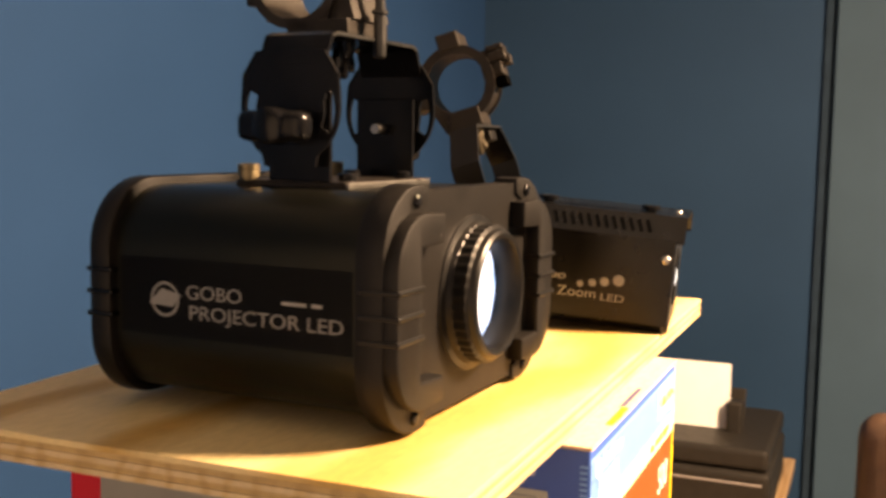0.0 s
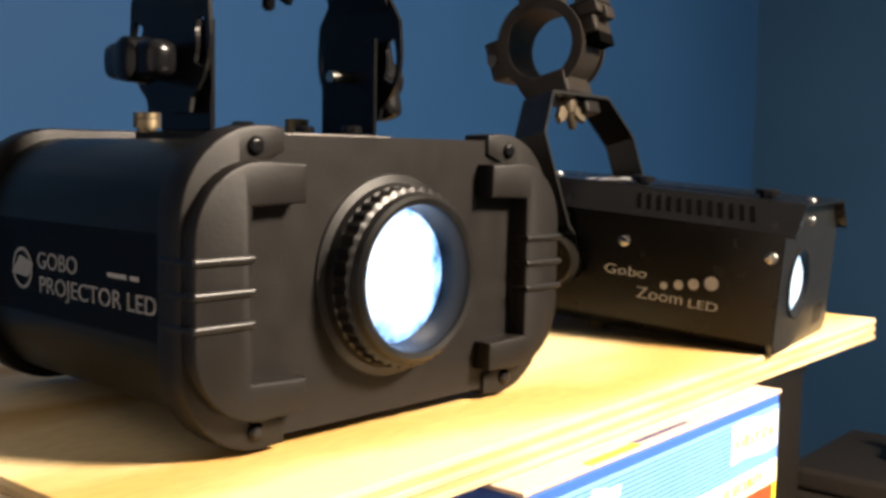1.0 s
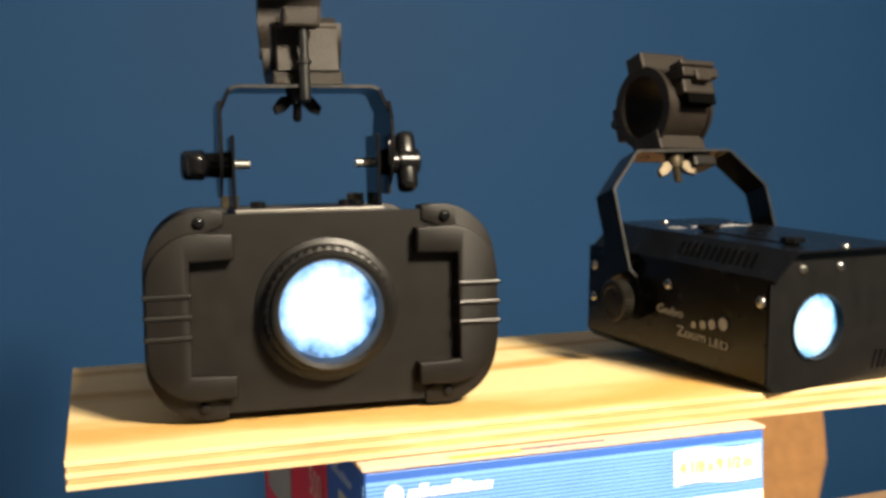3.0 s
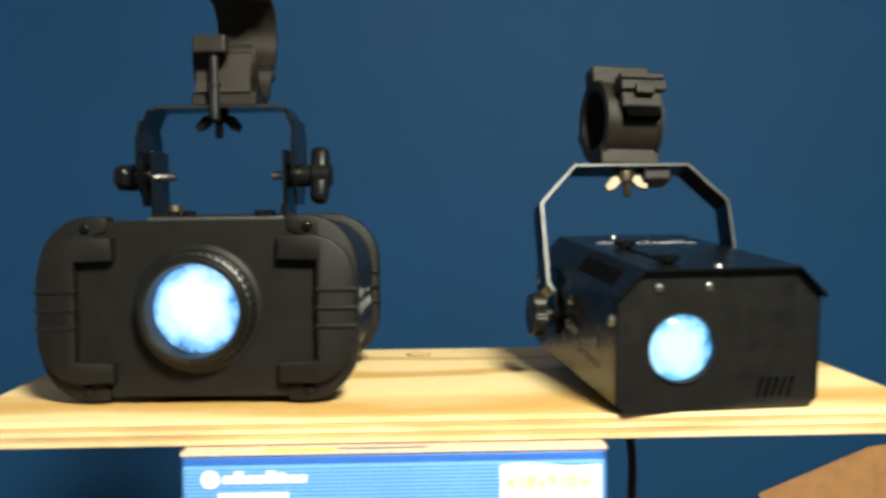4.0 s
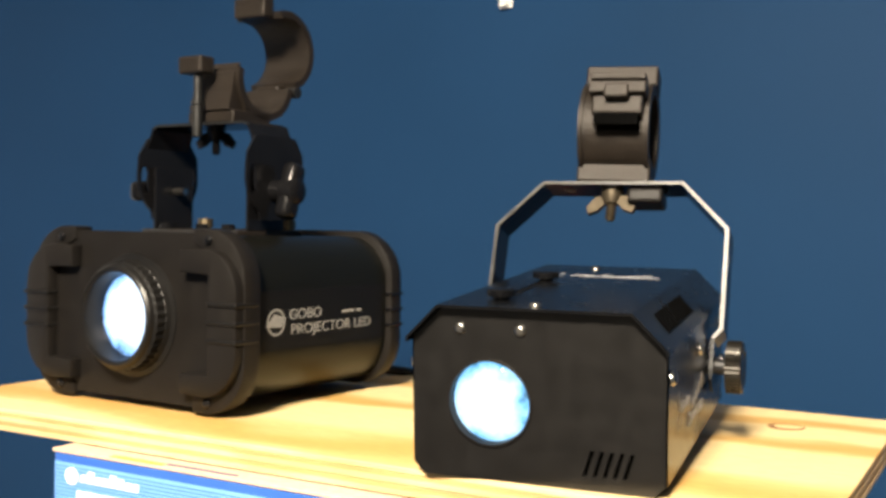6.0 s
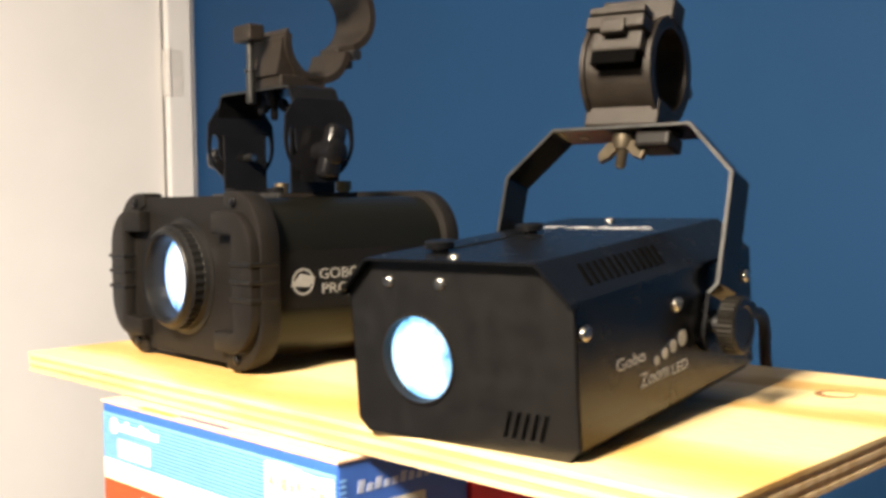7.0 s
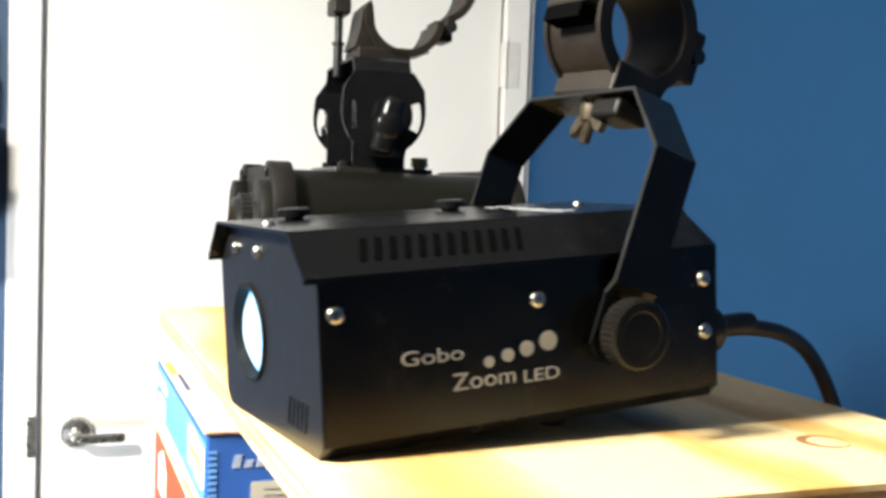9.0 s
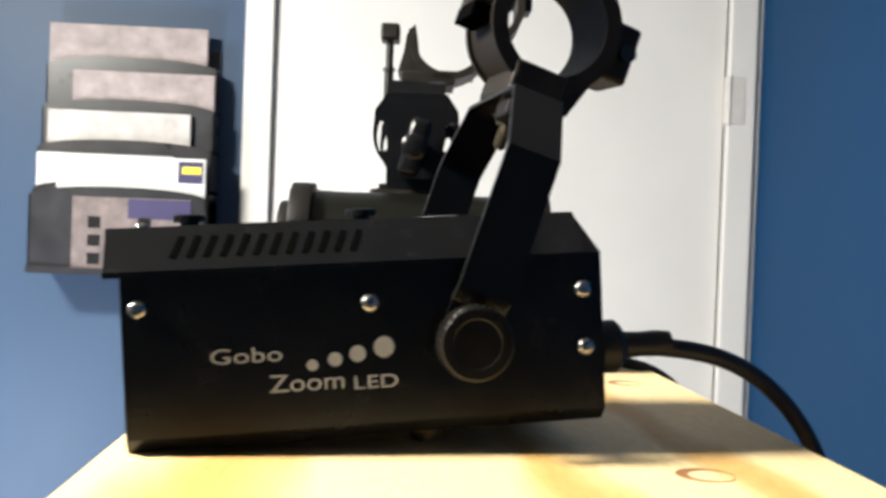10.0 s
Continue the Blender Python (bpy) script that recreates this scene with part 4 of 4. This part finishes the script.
# ---- leaflet rack on the west wall ----
rack = thing("leaflet_rack", pose(XL, -0.026, 1.300), "dark plastic wall rack with five stepped pockets of printed leaflets", "rack")
RW = 0.168
part("back_panel", box_bm(0.0, 0.006, -RW, RW, 0, 0.46, 0.002), RACK, rack)
for i in range(5):
    x0 = 0.03 + 0.022 * i
    z0 = (0.335, 0.252, 0.172, 0.090, 0.0)[i]
    h = (0.078, 0.074, 0.072, 0.072, 0.150)[i]
    lip = [(-RW, z0), (RW, z0), (RW, z0 + h)] + [(RW * math.cos(math.pi * k / 12), z0 + h + 0.020 * math.sin(math.pi * k / 12)) for k in range(1, 12)] + [(-RW, z0 + h)]
    pocket = part("pocket", plate(lip, [], x0 + 0.018, x0 + 0.021, "x"), RACK, rack, "smoky plastic pocket")
    for s in (-1, 1):
        part("pocket_side", box_bm(0.004, x0 + 0.021, min(s * RW, s * (RW - 0.003)), max(s * RW, s * (RW - 0.003)), z0, z0 + h), RACK, pocket)
    a, b = ((-0.166, 0.146), (-0.112, 0.165), (-0.152, 0.124), (-0.164, 0.096), (-0.119, 0.163))[i]
    top = z0 + h + (0.084, 0.076, 0.076, 0.072, 0.080)[i]
    leaf = part("leaflet", box_bm(x0 + 0.002, x0 + 0.015, a, b, z0 + 0.004, top, 0.001), (PAPER_PINK, PAPER_PINK, PAPER_WARM, LEAF_WHITE, LEAF_WHITE)[i], rack, "pale folded printed leaflet")
    if i == 4:
        part("print_patch", box_bm(x0 + 0.015, x0 + 0.0155, b - 0.052, b - 0.004, top - 0.048, top - 0.006), PURPLE, leaf)
        part("print_patch", box_bm(x0 + 0.0155, x0 + 0.016, b - 0.044, b - 0.008, top - 0.030, top - 0.016), CARD_YELLOW, leaf)
front = part("leaflet_sheet", box_bm(0.132, 0.142, -0.085, 0.140, 0.004, 0.150, 0.001), PAPER_GREY, rack, "grey printed leaflet with dark squares")
part("print_patch", box_bm(0.142, 0.1425, 0.020, 0.139, 0.110, 0.148), PURPLE, front)
for y in (-0.055, 0.040):
    for z in (0.020, 0.055, 0.090):
        part("print_patch", box_bm(0.142, 0.1427, y, y + 0.024, z, z + 0.022), STICKER, front)
part("clear_front", box_bm(0.146, 0.149, -RW, RW, 0.0, 0.012), RACK, rack)

# ---- desk with printer, cartons and chair ----
DZ = 0.63
desk = thing("office_desk", pose(1.82, 0.72, 0), "oak laminate office desk along the blue wall", "desk")
part("desktop", box_bm(-0.86, 0.86, -0.35, 0.54, DZ - 0.028, DZ, 0.003), DESK, desk)
for x in (-0.82, 0.80):
    part("desk_leg", box_bm(x, x + 0.03, -0.32, 0.5, 0, DZ - 0.028, 0.002), DESK, desk)
part("modesty_panel", box_bm(-0.79, 0.80, 0.44, 0.46, 0.2, DZ - 0.028), DESK, desk)

prn = thing("printer", pose(2.32, 0.603, DZ), "dark desktop printer with white paper in its feeder", "printer")
part("printer_body", box_bm(-0.20, 0.20, -0.215, 0.33, 0.004, 0.115, 0.012, 3), PRINTER, prn)
part("printer_lid", box_bm(-0.19, 0.21, -0.21, 0.325, 0.117, 0.165, 0.012, 3), PRINTER, prn)
part("seam", box_bm(-0.2025, -0.199, -0.20, 0.31, 0.088, 0.093, 0.001), mat("grey_plastic", (0.22, 0.20, 0.19), 0.4), prn)
part("paper_rest", box_bm(0.02, 0.03, -0.13, 0.13, 0.16, 0.25, 0.003), PRINTER, prn, "", pose(0, 0, 0, 0, 12, 0))
for s in (-1, 1):
    part("paper_guide", box_bm(-0.06, -0.01, s * 0.118 - 0.018, s * 0.118 + 0.018, 0.16, 0.235, 0.006), PRINTER, prn)
part("paper_sheet", box_bm(-0.036, -0.028, -0.104, 0.100, 0.163, 0.318, 0.0005), PAPER, prn, "white sheet of paper")

hook = thing("wall_hook", pose(0.215, YB, 1.768), "small white plastic hook on the blue wall", "hook")
part("backplate", box_bm(-0.011, 0.011, -0.004, 0, -0.006, 0.040, 0.002), CARD_WHITE, hook)
part("lip", box_bm(-0.006, 0.006, -0.016, -0.004, -0.006, 0.003, 0.0025), CARD_WHITE, hook)

case = thing("equipment_case", pose(1.92, 1.06, DZ), "tall black equipment case on the desk", "case")
part("case_shell", box_bm(-0.19, 0.19, -0.17, 0.17, 0, 0.40, 0.008), PRINTER, case)
for z in (0.02, 0.37):
    part("case_band", box_bm(-0.193, 0.193, -0.173, 0.173, z, z + 0.012, 0.001), EDGE, case)

tan = thing("cardboard_carton", pose(1.50, 1.05, DZ, 0, 0, 4), "closed tan cardboard carton on the desk", "carton")
part("carton_body", box_bm(-0.16, 0.16, -0.14, 0.14, 0, 0.295, 0.002), CARD_KRAFT, tan)
for sgn in (-1, 1):
    part("flap", box_bm(-0.159, 0.159, min(sgn * 0.001, sgn * 0.139), max(sgn * 0.001, sgn * 0.139), 0.296, 0.299, 0.0006), CARD_KRAFT, tan)
part("tape", box_bm(-0.161, 0.161, -0.024, 0.024, 0.2992, 0.2997), mat("brown_tape", (0.36, 0.23, 0.12), 0.25), tan)

kraft = thing("cardboard_carton", pose(1.17, 1.08, DZ), "open brown cardboard carton with a raised flap", "carton")
sides = bmesh.new()
box_bm(-0.15, 0.15, -0.14, 0.14, 0, 0.004, bm=sides)
for x in (-0.15, 0.147):
    box_bm(x, x + 0.003, -0.14, 0.14, 0, 0.22, bm=sides)
for y in (-0.14, 0.137):
    box_bm(-0.15, 0.15, y, y + 0.003, 0, 0.22, bm=sides)
part("carton_body", sides, CARD_BROWN, kraft)
part("flap", plate([(-0.17, 0.160), (-0.15, 0.0), (0.15, 0.0), (0.20, 0.13), (0.205, 0.25), (0.0, 0.225)], [], 0, 0.003), CARD_BROWN, kraft, "", pose(0, 0.137, 0.22, -10, 0, 0))
part("flap", plate([(-0.15, 0.0), (0.15, 0.0), (0.13, 0.11), (-0.13, 0.11)], [], 0, 0.003), CARD_BROWN, kraft, "", pose(0, -0.14, 0.22, 150, 0, 0))
part("flap", plate([(-0.14, 0.0), (0.137, 0.0), (0.12, 0.10), (-0.12, 0.10)], [], 0, 0.003, "x"), CARD_BROWN, kraft, "", pose(-0.15, 0, 0.22, 0, -125, 0))

chair = thing("office_chair", pose(1.66, -0.018, 0, 0, 0, 80), "dark brown leather office chair with a rounded back", "chair")
smooth(part("backrest", box_bm(-0.20, 0.20, 0.16, 0.24, 0.50, 1.060, 0.038, 4), LEATHER, chair), 50)
smooth(part("seat", box_bm(-0.24, 0.24, -0.26, 0.20, 0.40, 0.49, 0.035, 4), LEATHER, chair), 50)
part("column", turned([(0.10, 0.035), (0.25, 0.035), (0.25, 0.022), (0.40, 0.022)], "z", (0, 0, 0), 20), BLACK_GLOSS, chair)
for i in range(5):
    a = 2 * math.pi * i / 5
    leg = part("base_arm", box_bm(0.02, 0.29, -0.02, 0.02, 0.075, 0.11, 0.008), BLACK_GLOSS, chair, "", pose(0, 0, 0, 0, 0, math.degrees(a)))
    part("castor", turned([(-0.018, 0.022), (-0.014, 0.028), (0.014, 0.028), (0.018, 0.022)], "y", (0.275, 0, 0.029), 20), RUBBER, leg)
